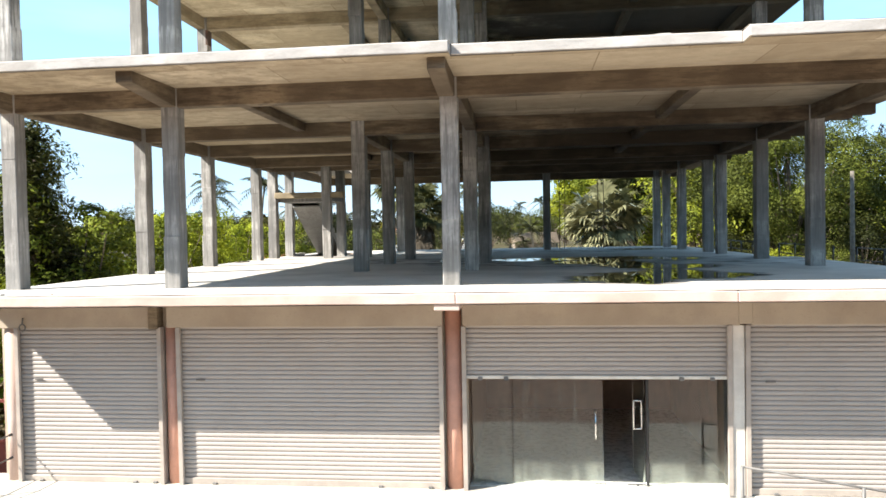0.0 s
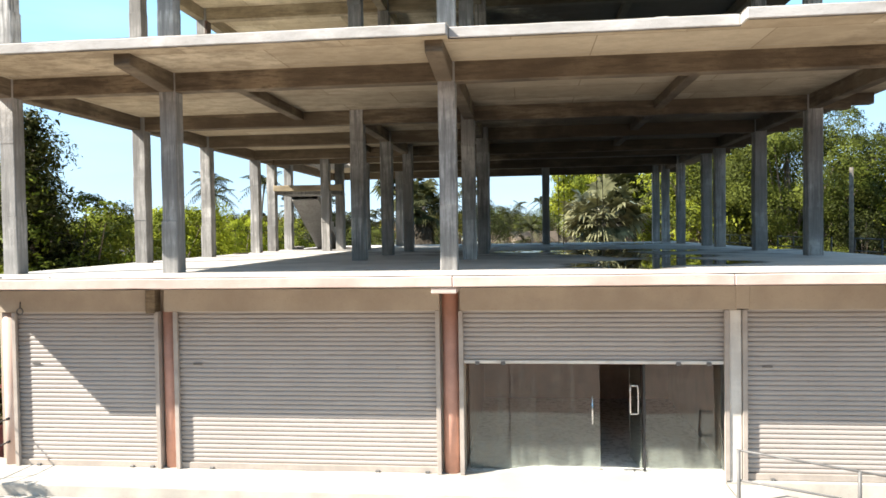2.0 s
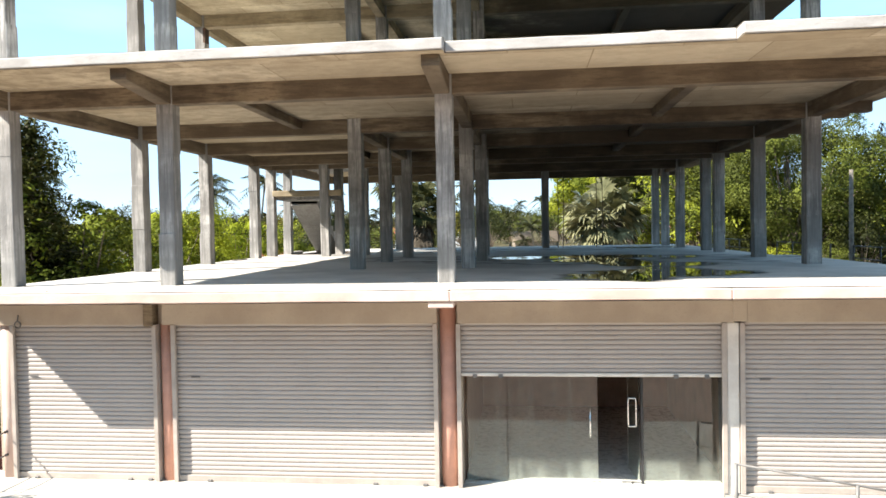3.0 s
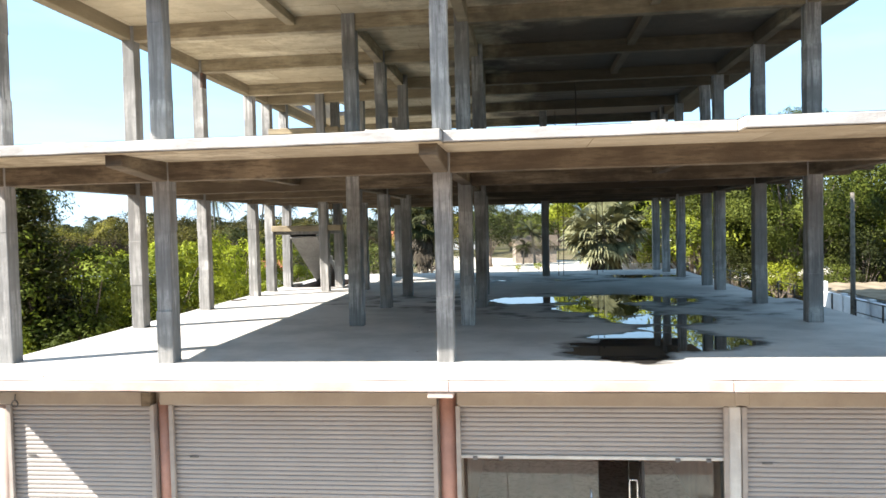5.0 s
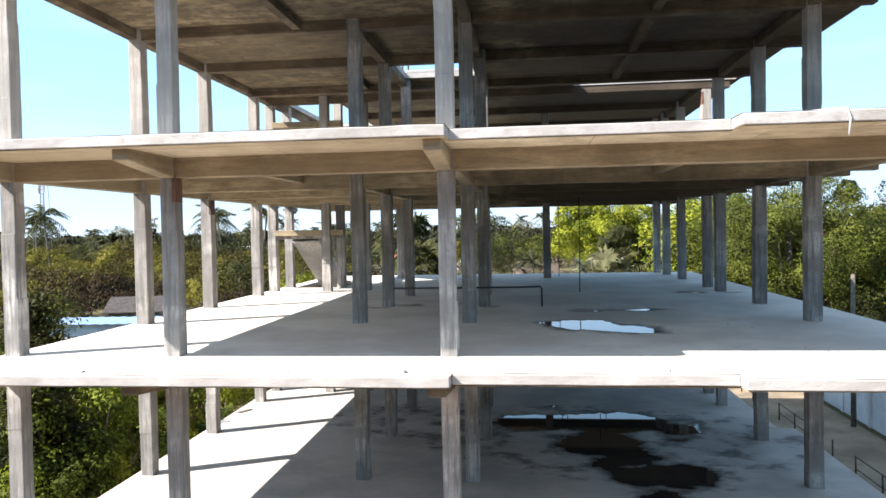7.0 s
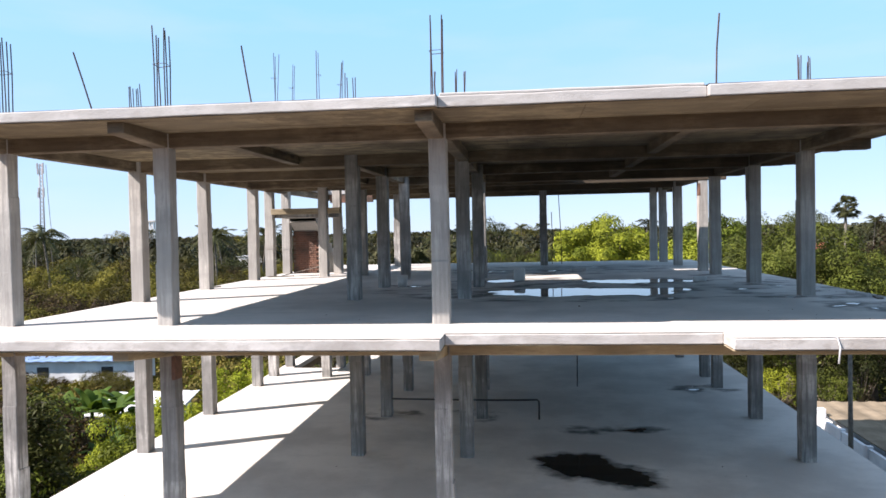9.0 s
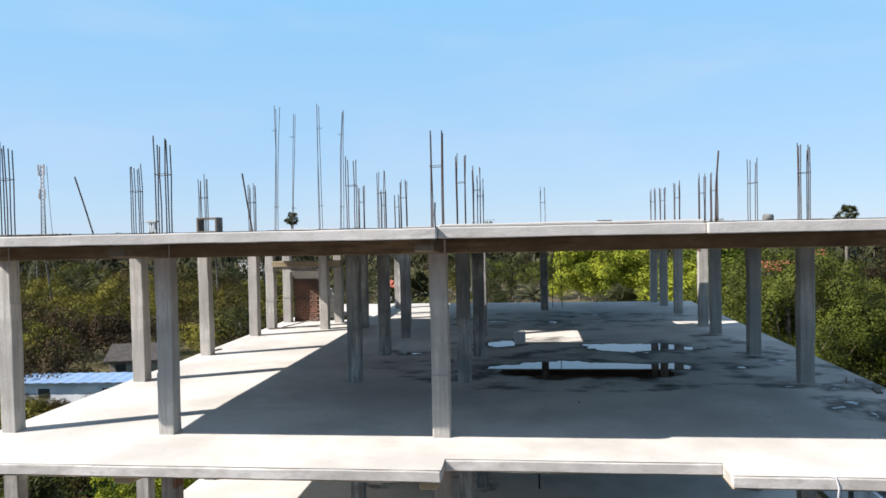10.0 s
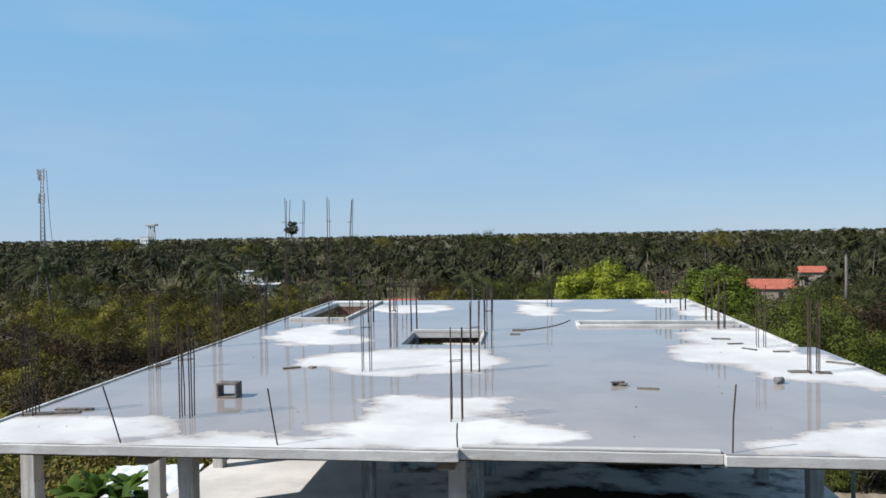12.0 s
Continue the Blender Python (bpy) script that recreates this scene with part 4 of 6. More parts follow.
for a in ((-0.2, 0.2, -0.14, 0.14, 0.25, 0.285, "top_board"), (-0.2, 0.2, -0.14, 0.14, 0.0, 0.03, "bottom_board"),
          (-0.2, -0.165, -0.14, 0.14, 0.03, 0.25, "side_board"), (0.165, 0.2, -0.14, 0.14, 0.03, 0.25, "side_board")):
    bm = bmesh.new()
    box(bm, *a[:6], 0.004)
    part(a[6], bm, WOOD, crate)


def board(x, y, z, length, width, turn, tilt=0.0, label="weathered formwork board lying on the roof"):
    bm = bmesh.new()
    rough_box(bm, -length / 2, length / 2, -width / 2, width / 2, 0.0, 0.028, 0.25, 0.004, 0.004)
    ob = part("board", bm, WOOD)
    ob.matrix_world = pose(x, y, z + 0.004, 0, tilt, turn)
    tagged(ob, label, "board", "loose boards")


for b in ((-7.1, 0.25, 1.0, 0.12, 12), (-6.85, 0.55, 0.7, 0.10, 3), (-4.15, 4.7, 0.42, 0.12, 30), (-3.68, 4.78, 0.16, 0.14, 60), (6.7, 9.4, 0.5, 0.16, -8), (6.85, 8.5, 0.42, 0.1, 10),
          (6.95, 7.6, 0.4, 0.08, -50), (7.6, 7.2, 0.4, 0.08, 0), (7.1, 4.55, 0.45, 0.2, 5), (7.55, 4.45, 0.3, 0.18, -10), (8.35, 5.6, 0.6, 0.12, -40), (-7.5, 5.0, 0.6, 0.12, 80),
          (3.64, 2.72, 0.42, 0.035, -8), (1.05, 11.3, 0.4, 0.25, 0), (0.95, 10.4, 0.3, 0.1, 0), (-1.2, 11.25, 0.9, 0.2, 3), (-0.4, 11.4, 0.5, 0.2, -12)):
    board(b[0], b[1], Z[4], b[2], b[3], b[4])
for b in ((-7.45, 8.6, 3, 0.5, 0.1, 70), (-7.4, 10.3, 1, 0.5, 0.14, 60), (8.2, 6.6, 3, 0.7, 0.12, 80), (8.4, 3.6, 3, 0.5, 0.12, 75)):
    board(b[0], b[1], Z[b[2]], b[3], b[4], b[5], label="weathered formwork board lying on the floor")
board(-6.45, 13.62, Z[3] + 0.15, 1.38, 0.16, 0, -13, "pale plank leaning beside the stairs")
board(-7.05, 13.3, Z[3], 0.9, 0.14, 25, 0, "pale plank lying beside the stairs")

lump = at_place("timber_offcuts", 3.12, 3.02, Z[4], "small heap of dark timber offcuts in roof water", "timber")
for i, (dx, dz, r) in enumerate(((0.0, 0.0, 5), (0.03, 0.03, -14), (-0.03, 0.06, 20))):
    bm = bmesh.new()
    rough_box(bm, -0.14, 0.14, -0.05, 0.05, dz, dz + 0.03, 0.1, 0.006, 0.004)
    p = part("offcut", bm, WOOD, lump)
    p.rotation_euler.z = radians(r)
    p.location.x = dx

bm = bmesh.new()
tube(bm, [(1.05 + 1.75 * t, 11.2 + 0.5 * math.sin(t * 2.4) + 2.4 * t ** 3, Z[4] + 0.012) for t in np.linspace(0, 1, 14)], 0.013, 6)
tagged(part("hose", bm, HOSE), "thin dark hose lying across the wet roof", "hose")
ring = at_place("small_bucket", 6.2, 3.3, Z[4], "small dark paint tin tipped over on the roof", "tin")
bm = bmesh.new()
tube(bm, [(0, 0, 0.07), (0.16, 0.05, 0.07)], [0.07, 0.062], 12)
part("tin", bm, GREY_METAL, ring)

bucket = at_place("bucket", -1.85, 8.1, Z[3], "white plastic bucket beside a column", "bucket")
bm = bmesh.new()
tube(bm, [(0, 0, 0), (0, 0, 0.15), (0, 0, 0.3)], [0.12, 0.135, 0.15], 16)
part("body", bm, BUCKET, bucket)
bm = bmesh.new()
tube(bm, [(0.15 * math.cos(a), 0.15 * math.sin(a), 0.3) for a in np.linspace(0, 2 * math.pi, 17)], 0.01, 6, False)
part("rim", bm, BUCKET, bucket)


bm = bmesh.new()
rough_box(bm, -0.16, 0.16, -0.12, 0.12, -0.004, 0.36, 0.1, 0.02, 0.03)
ob = part("cement_sack", bm, BUCKET)
ob.location = (1.32, 9.75, Z[3])
tagged(ob, "upright white cement sack on the floor", "sack")
bm = bmesh.new()
rough_box(bm, -0.18, 0.18, -0.1, 0.1, -0.004, 0.14, 0.08, 0.03, 0.03)
ob = part("plastic_bag", bm, BUCKET)
ob.location = (6.15, 8.75, Z[3])
tagged(ob, "crumpled white plastic bag beside a puddle", "bag")


def rod(x, y, z, dx, dy, dz, r=0.016, label="thin steel rod standing between floor and slab"):
    bm = bmesh.new()
    tube(bm, [(0, 0, 0), (dx * 0.5 + 0.02, dy * 0.5, dz * 0.5), (dx, dy, dz)], r, 6)
    ob = part("steel_rod", bm, RUST)
    ob.location = (x, y, z)
    tagged(ob, label, "rod", "standing rods")


rod(2.75, 18.9, Z[1], 0.0, 0, 3.3)
rod(2.95, 18.9, Z[1], 0.03, 0, 3.3)
rod(4.3, 18.9, Z[1], 0.0, 0, 3.3)
rod(4.7, 20.5, Z[1], 0.0, 0, 3.3)
rod(2.75, 19.6, Z[2], 0.0, 0, 3.3)
rod(3.05, 11.7, Z[2], 0.0, 0, 3.3)
rod(3.0, 19.6, Z[3], -0.1, 0, 3.0)
rod(2.6, 19.6, Z[3], 0.0, 0, 2.2)
bm = bmesh.new()
tube(bm, [(-2.14, 7.72, Z[2] + 0.50), (0.0, 7.58, Z[2] + 0.51), (1.2, 7.58, Z[2] + 0.51), (1.74, 7.6, Z[2] + 0.52), (1.79, 7.6, Z[2] + 0.47), (1.79, 7.6, Z[2] - 0.004)], 0.026, 6)
tagged(part("bent_bar", bm, BLACK_METAL), "bent black iron bar standing against a column", "bar")

def fragment(x, y, z, w, d, h, turn):
    bm = bmesh.new()
    rough_box(bm, -w / 2, w / 2, -d / 2, d / 2, 0, h, 0.12, 0.014, 0.008)
    ob = part("concrete_fragment", bm, CONC_EDGE)
    ob.matrix_world = pose(x, y, z - 0.004, 0, 0, turn)
    tagged(ob, "flat broken concrete fragment on the slab edge", "rubble", "concrete fragments")


for f in ((-0.55, -1.30, 2, 0.42, 0.16, 0.05, 3), (3.15, -1.10, 2, 0.46, 0.18, 0.045, -2), (-5.4, -1.36, 2, 0.35, 0.1, 0.035, 5), (-6.9, -1.1, 1, 0.3, 0.1, 0.03, 8), (-2.2, -1.35, 2, 0.3, 0.08, 0.02, 0),
          (3.3, 14.4, 3, 0.5, 0.3, 0.1, 20), (2.2, 13.0, 3, 0.6, 0.2, 0.05, -8), (-7.3, 15.6, 1, 0.5, 0.3, 0.12, 30), (8.3, 4.6, 3, 0.5, 0.14, 0.06, 70)):
    fragment(f[0], f[1], Z[f[2]], *f[3:])

# brick patches let into column heads
for x, y, level in ((-4.52, 0.15, 2), (-7.37, 7.94, 2), (7.32, 13.35, 3)):
    bm = bmesh.new()
    sx = 1 if x < 0 else -1
    rough_box(bm, x + sx * 0.09, x + sx * 0.158, y - 0.156, y + 0.10, Z[level + 1] - 0.92, Z[level + 1] - 0.52, 0.1, 0.008, 0.006)
    part("brick_patch", bm, BRICK, building, "red brick patch in the column head")

# a rope end over the edge of the third floor, and a hook over the first shutter
bm = bmesh.new()
tube(bm, [(5.1, -1.40, Z[3] + 0.012), (5.35, -1.52, Z[3] + 0.012), (5.55, -1.635, Z[3] + 0.01), (5.58, -1.66, Z[3] - 0.12), (5.56, -1.66, Z[3] - 0.34)], 0.012, 6)
tagged(part("rope_end", bm, WALL_WHITE), "pale rope end hanging over the slab edge", "rope")
bm = bmesh.new()
tube(bm, [(-7.0 + 0.055 * math.cos(a), SHOP_Y - 0.1, 2.70 + 0.055 * math.sin(a)) for a in np.linspace(0, 2 * math.pi, 13)], 0.011, 6, False)
tube(bm, [(-7.0, SHOP_Y - 0.1, 2.75), (-7.0, SHOP_Y - 0.08, 2.86)], 0.011, 6)
part("hook", bm, GREY_METAL, building, "iron ring hook in the beige band")

# iron posts along the side of the first floor
fence = thing("side_railing", (8.62, 8.0, Z[1]), "low black iron railing along the slab's side edge", "railing")
for i in range(14):
    y = -5.0 + i * 1.25
    bm = bmesh.new()
    tube(bm, [(0, y, -0.16), (0, y, 0.34)], 0.02, 6)
    part("post", bm, BLACK_METAL, fence)
for y0, y1 in ((-5.0, -2.5), (0.0, 2.5), (3.75, 10.0)):
    for z in (0.05, 0.32):
        bm = bmesh.new()
        tube(bm, [(0, y0, z), (0, y1, z)], 0.014, 6)
        part("rail", bm, BLACK_METAL, fence)

# ------------------------------------------------------------------ ground and surroundings


def ground_height(x, y):
    d = np.maximum(np.hypot(x, y - 10) - 30, 0)
    return GROUND_Z + np.minimum(d / 60, 1.0) * 0.5 * (np.sin(x * 0.05) + np.cos(y * 0.043))


rings_r = np.concatenate([np.linspace(0, 60, 25), np.geomspace(66, 4200, 45)])
seg = 96
vs, fs = [(0, 10, GROUND_Z)], []
for r in rings_r[1:]:
    for k in range(seg):
        x, y = r * math.cos(2 * math.pi * k / seg), 10 + r * math.sin(2 * math.pi * k / seg)
        vs.append((x, y, float(ground_height(x, y))))
for k in range(seg):
    fs.append((0, 1 + k, 1 + (k + 1) % seg))
for j in range(len(rings_r) - 2):
    a, b = 1 + j * seg, 1 + (j + 1) * seg
    for k in range(seg):
        fs.append((a + k, b + k, b + (k + 1) % seg, a + (k + 1) % seg))
tagged(raw("ground", vs, fs, GROUND, smooth=True), "dry earth and scrub grass reaching the horizon", "ground", kind="structure")

bm = bmesh.new()
box(bm, -40, 40, -30, -1.86, GROUND_Z - 0.2, GROUND_Z + 0.02)
tagged(part("forecourt", bm, plain("brown_paving", (0.30, 0.21, 0.17), (0.23, 0.16, 0.13), 0.85, scale=0.6)), "reddish-brown paved forecourt before the shops", "pavement", kind="structure")
bm = bmesh.new()
rough_box(bm, -9.0, 10.0, -5.6, -1.87, GROUND_Z - 0.1, GROUND_Z + 0.05, 1.5, 0.006, 0.01)
tagged(part("apron", bm, STEPS), "pale cement apron below the steps", "pavement", kind="structure")
bm = bmesh.new()
box(bm, 8.1, 16.3, -2.0, 46, GROUND_Z - 0.2, GROUND_Z + 0.015)
box(bm, -14, 8.0, 22.5, 46, GROUND_Z - 0.2, GROUND_Z + 0.012)
tagged(part("yard", bm, YARD), "bare sandy yard beside and behind the building", "yard", kind="structure")

bm = bmesh.new()
box(bm, -12, 36, 46.1, 142, GROUND_Z - 0.2, GROUND_Z + 0.014)
tagged(part("sandy_field", bm, plain("bright_sand", (0.62, 0.57, 0.49), (0.46, 0.41, 0.33), 0.95, scale=0.12, spec=0.15, fine=3, bump=0.4)), "open field of pale bright sand behind the building", "field", kind="structure")

boundary = thing("boundary_wall", (16.75, 15, GROUND_Z), "white rendered boundary wall along the yard", "wall", kind="structure")
for i in range(10):
    y0 = -15 + i * 2.9
    bm = bmesh.new()
    rough_box(bm, -0.08, 0.08, y0, y0 + 2.87, 0, 2.0, 1.5, 0.006, 0.01)
    part("panel", bm, WALL_WHITE, boundary)
    bm = bmesh.new()
    rough_box(bm, -0.14, 0.14, y0 - 0.14, y0 + 0.14, 0, 2.1, 1.5, 0.004, 0.01)
    part("pier", bm, WALL_WHITE, boundary)
bm = bmesh.new()
rough_box(bm, -0.3, 0.16, 13.4, 13.8, 0, 2.5, 1.5, 0.004, 0.02)
part("end_pier", bm, WALL_WHITE, boundary, "white end pier of the wall")
bm = bmesh.new()
rough_box(bm, -4, 8.4, 24.0, 24.2, 0, 2.7, 3, 0.006, 0.01)
rear = part("rear_wall", bm, WALL_WHITE, None, "")
rear.location = (8, 20, GROUND_Z)
tagged(rear, "white rendered rear boundary wall", "wall", kind="structure")


def shed(name, x, y, w, d, h, roof_mat, label, turn=0.0, pitch=0.12, wall_mat=WALL_WHITE, gable=False):
    s = thing(name, (x, y, GROUND_Z), label, "house")
    s.rotation_euler.z = radians(turn)
    bm = bmesh.new()
    box(bm, -w / 2, w / 2, -d / 2, d / 2, 0, h, 0.02)
    wall = part("wall", bm, wall_mat, s)
    bm = bmesh.new()
    o = 0.45
    rise = w * pitch if not gable else d * 0.28
    if gable:
        pts = [(-d / 2 - o, h - 0.1), (0, h + rise), (d / 2 + o, h - 0.1)]
        for (ya, za), (yb, zb) in zip(pts, pts[1:]):
            q = [(-w / 2 - o, ya, za), (w / 2 + o, ya, za), (w / 2 + o, yb, zb), (-w / 2 - o, yb, zb)]
            lo = [bm.verts.new(p) for p in q]
            hi = [bm.verts.new((p[0], p[1], p[2] + 0.1)) for p in q]
            bm.faces.new(hi)
            bm.faces.new(lo[::-1])
            for i in range(4):
                bm.faces.new((lo[i], lo[(i + 1) % 4], hi[(i + 1) % 4], hi[i]))
    else:
        n = max(6, int(w / 0.45)) * 2
        lo, hi = [], []
        for i in range(n + 1):
            xa = -w / 2 - o + (w + 2 * o) * i / n
            up = 0.04 if (i // 2) % 2 else 0.0
            for y, dz in ((-d / 2 - o, 0.0), (d / 2 + o, d * pitch)):
                lo.append(bm.verts.new((xa, y, h + up + dz)))
                hi.append(bm.verts.new((xa, y, h + up + dz + 0.06)))
        for i in range(n):
            k = 2 * i
            bm.faces.new((hi[k], hi[k + 2], hi[k + 3], hi[k + 1]))
            bm.faces.new((lo[k], lo[k + 1], lo[k + 3], lo[k + 2]))
            bm.faces.new((lo[k], lo[k + 2], hi[k + 2], hi[k]))
            bm.faces.new((lo[k + 1], hi[k + 1], hi[k + 3], lo[k + 3]))
        for k in (0, 2 * n):
            bm.faces.new((lo[k], hi[k], hi[k + 1], lo[k + 1]))
    bmesh.ops.recalc_face_normals(bm, faces=bm.faces[:])
    part("roof", bm, roof_mat, s)
    for wx in (-w * 0.28, w * 0.22):
        bm = bmesh.new()
        box(bm, wx - 0.5, wx + 0.5, -d / 2 - 0.03, -d / 2 + 0.02, h * 0.35, h * 0.75, 0.01)
        part("window", bm, BLACK_METAL, wall, "dark shuttered window")
    return s


shed("flat_roofed_store", 25.3, 21.8, 15.5, 19.0, 2.05, YARD, "low store with a pale flat concrete roof beyond the wall", 0, 0.0)
shed("blue_roofed_shed", -35.8, 46.6, 11.0, 2.2, 2.0, SHEET_BLUE, "long shed with a blue corrugated sheet roof", 4, 0.1)
shed("white_shed", -23.2, 32.8, 5.0, 4.0, 1.3, WALL_WHITE, "small white shed among banana plants", 8, 0.1)
shed("tin_roofed_house", -38.2, 60, 5, 4.5, 1.7, plain("grey_tin", (0.075, 0.068, 0.066), (0.045, 0.04, 0.038), 0.85, spec=0.2), "low house with a dull grey tin roof under trees", 12, gable=True, wall_mat=HOUSE_BROWN)
shed("red_roofed_house", 57.2, 168, 11, 7, 3.2, TILE_RED, "low brown house with an orange tiled roof among trees", -6, gable=True, wall_mat=HOUSE_BROWN)
shed("red_roofed_house", 76.5, 193, 6, 5, 5.4, TILE_RED, "tall narrow house with an orange tiled roof among trees", -10, gable=True, wall_mat=HOUSE_BROWN)
shed("red_roofed_house", 28.4, 138, 4.5, 6, 3.2, TILE_RED, "small house with an orange tiled roof behind the big tree", 70, gable=True)
shed("red_roofed_house", -22.1, 125, 5, 5, 3.4, TILE_RED, "small house with an orange tiled roof behind the building", 10, gable=True)
shed("red_roofed_hut", -25.6, 64.5, 2.6, 3.0, 1.6, TILE_RED, "small hut with a bright red roof among trees", 20, gable=True)
shed("pale_house", 2.6, 99, 6.0, 5, 2.5, CONC_BEAM, "small brown house with a pale gabled roof in the field", 6, 0.1, wall_mat=HOUSE_BROWN, gable=True)
shed("pale_house", -13, 158, 9, 6, 3.6, WALL_WHITE, "pale flat-roofed house among palms", 5, 0.02)
shed("pale_house", -71, 190, 5, 4, 3.4, WALL_WHITE, "pale house half hidden by palms", 5, 0.05)
shed("pale_house", -95, 240, 9, 5, 4.6, WALL_WHITE, "pale flat-roofed house far among palms", -5, 0.03)
shed("pale_house", -626, 1150, 16, 16, 18, CONC_EDGE, "distant pale block above the trees", 0, 0.02)

bm = bmesh.new()
rough_box(bm, -3.4, 2.9, 60.0, 69.0, GROUND_Z, GROUND_Z + 0.5, 0.6, 0.12, 0.0)
tagged(part("tarpaulin", bm, plain("blue_plastic_sheet", (0.20, 0.34, 0.52), (0.14, 0.26, 0.43), 0.5)), "creased blue plastic sheet spread over the ground", "tarpaulin")

tank = thing("water_tower", (-612, 1140, GROUND_Z), "distant grey concrete water tower beside the white block", "tower")
for lx, ly in ((-4, -4), (4, -4), (-4, 4), (4, 4)):
    bm = bmesh.new()
    tube(bm, [(lx, ly, 0), (lx * 0.8, ly * 0.8, 36)], 1.1, 6)
    part("leg", bm, CONC_EDGE, tank)
bm = bmesh.new()
box(bm, -9, 9, -6, 6, 36, 39, 0.3)
part("tank_slab", bm, CONC_EDGE, tank)

# lattice mast on the skyline
mast = thing("radio_mast", (-431.6, 608, GROUND_Z), "tall slim grey lattice radio mast on the skyline", "mast")
for lx, ly in ((-2.2, -1.4), (2.2, -1.4), (0, 2.2)):
    bm = bmesh.new()
    tube(bm, [(lx, ly, 0), (lx * 0.55, ly * 0.55, 80)], 0.46, 6)
    part("leg", bm, TOWER_METAL, mast)
bm = bmesh.new()
for i in range(22):
    z0, z1 = i * 3.64, i * 3.64 + 3.64
    k0, k1 = 1 - 0.45 * z0 / 80, 1 - 0.45 * z1 / 80
    legs = ((-2.2, -1.4), (2.2, -1.4), (0, 2.2))
    for a, b in ((0, 1), (1, 2), (2, 0)):
        tube(bm, [(legs[a][0] * k0, legs[a][1] * k0, z0), (legs[b][0] * k1, legs[b][1] * k1, z1)], 0.2, 4)
part("bracing", bm, TOWER_METAL, mast)
for z, r in ((78, 0), (73, 2), (56, 4), (52, 1)):
    bm = bmesh.new()
    box(bm, -3.6 + r * 0.2, -2.2 + r * 0.2, -1.9, -1.2, z - 2.6, z + 2.4, 0.1)
    box(bm, 2.0, 3.3, -1.9, -1.2, z - 2.2, z + 2.6, 0.1)
    box(bm, -3.0, 3.0, -1.5, -1.3, z - 0.2, z + 0.2, 0.05)
    part("antenna", bm, TOWER_METAL, mast, "grey panel antenna")
bm = bmesh.new()
tube(bm, [(9.5, 0, 0), (6.8, 0, 30), (5.4, 0, 54), (4.4, 0, 79)], 0.26, 5)
part("cable", bm, TOWER_METAL, mast)

pole = thing("utility_pole", (16.0, 23.3, GROUND_Z), "weathered concrete post beside the boundary wall", "pole")
bm = bmesh.new()
tube(bm, [(0, 0, 0), (0, 0, 6.9)], [0.13, 0.09], 8)
part("shaft", bm, PALM_TRUNK, pole)

# ------------------------------------------------------------------ plants
rng = np.random.default_rng(7)


def leaf_cards(centres, normals, size, length=1.9, bend=0.25):
    """Small folded leaves: four corners each, at the centres given."""
    n = len(centres)
    a = rng.normal(size=(n, 3))
    u = np.cross(normals, a)
    u /= np.linalg.norm(u, axis=1, keepdims=True) + 1e-9
    v = np.cross(normals, u)
    v /= np.linalg.norm(v, axis=1, keepdims=True) + 1e-9
    s = (size * rng.uniform(0.6, 1.4, size=n))[:, None]
    p0 = centres - u * s * length * 0.5
    p2 = centres + u * s * length * 0.5 - normals * s * bend
    p1 = centres + v * s * 0.36
    p3 = centres - v * s * 0.36
    vs = np.stack([p0, p1, p2, p3], axis=1).reshape(-1, 3)
    return vs


def quads_mesh(name, vs, material):
    n = len(vs) // 4
    me = bpy.data.meshes.new(name)
    me.vertices.add(len(vs))
    me.vertices.foreach_set("co", vs.astype(np.float32).ravel())
    me.loops.add(n * 4)
    me.loops.foreach_set("vertex_index", np.arange(n * 4, dtype=np.int32))
    me.polygons.add(n)
    me.polygons.foreach_set("loop_start", np.arange(0, n * 4, 4, dtype=np.int32))
    me.materials.append(material)
    me.update(calc_edges=True)
    return me


def crown_points(lobes, per, rx, ry, rz, cz, lobe_r, low=0.45):
    """Leaves on the outer sides of uneven lobes, with gaps between the lobes."""
    k = np.arange(lobes) + 0.5
    up = 1 - (1 + low) * k / lobes
    az = k * 2.39996 + rng.uniform(-0.35, 0.35, lobes)
    flat = np.sqrt(np.maximum(0, 1 - up * up))
    d = np.stack([np.cos(az) * flat, np.sin(az) * flat, up], axis=1)
    r = np.where(rng.random(lobes) < 0.22, rng.uniform(0.25, 0.6, lobes), rng.uniform(0.62, 1.12, lobes))
    wave = 1 + 0.16 * np.sin(d[:, 0] * 3.1 + rng.uniform(0, 6)) * np.cos(d[:, 1] * 2.7 + rng.uniform(0, 6))
    c = d * (r * wave)[:, None] * np.array([rx - lobe_r * 0.6, ry - lobe_r * 0.6, rz - lobe_r * 0.45]) + np.array([0, 0, cz])
    n = lobes * per
    e = rng.normal(size=(n, 3)) + np.repeat(d, per, axis=0) * 0.7 + np.array([0, 0, 0.25])
    e /= np.linalg.norm(e, axis=1, keepdims=True)
    size = np.repeat(lobe_r * rng.uniform(0.65, 1.3, lobes), per) * (1.08 - 0.5 * rng.random(n) ** 2.2)
    ripple = 1 + 0.22 * np.sin(e[:, 0] * 7 + e[:, 2] * 5 + np.repeat(rng.uniform(0, 6, lobes), per)) * np.cos(e[:, 1] * 6)
    p = np.repeat(c, per, axis=0) + e * (size * ripple)[:, None] * np.array([1, 1, 0.8])
    nrm = e + rng.normal(size=(n, 3)) * 0.3 + np.array([0, 0, 0.15])
    nrm /= np.linalg.norm(nrm, axis=1, keepdims=True)
    return p, nrm, c


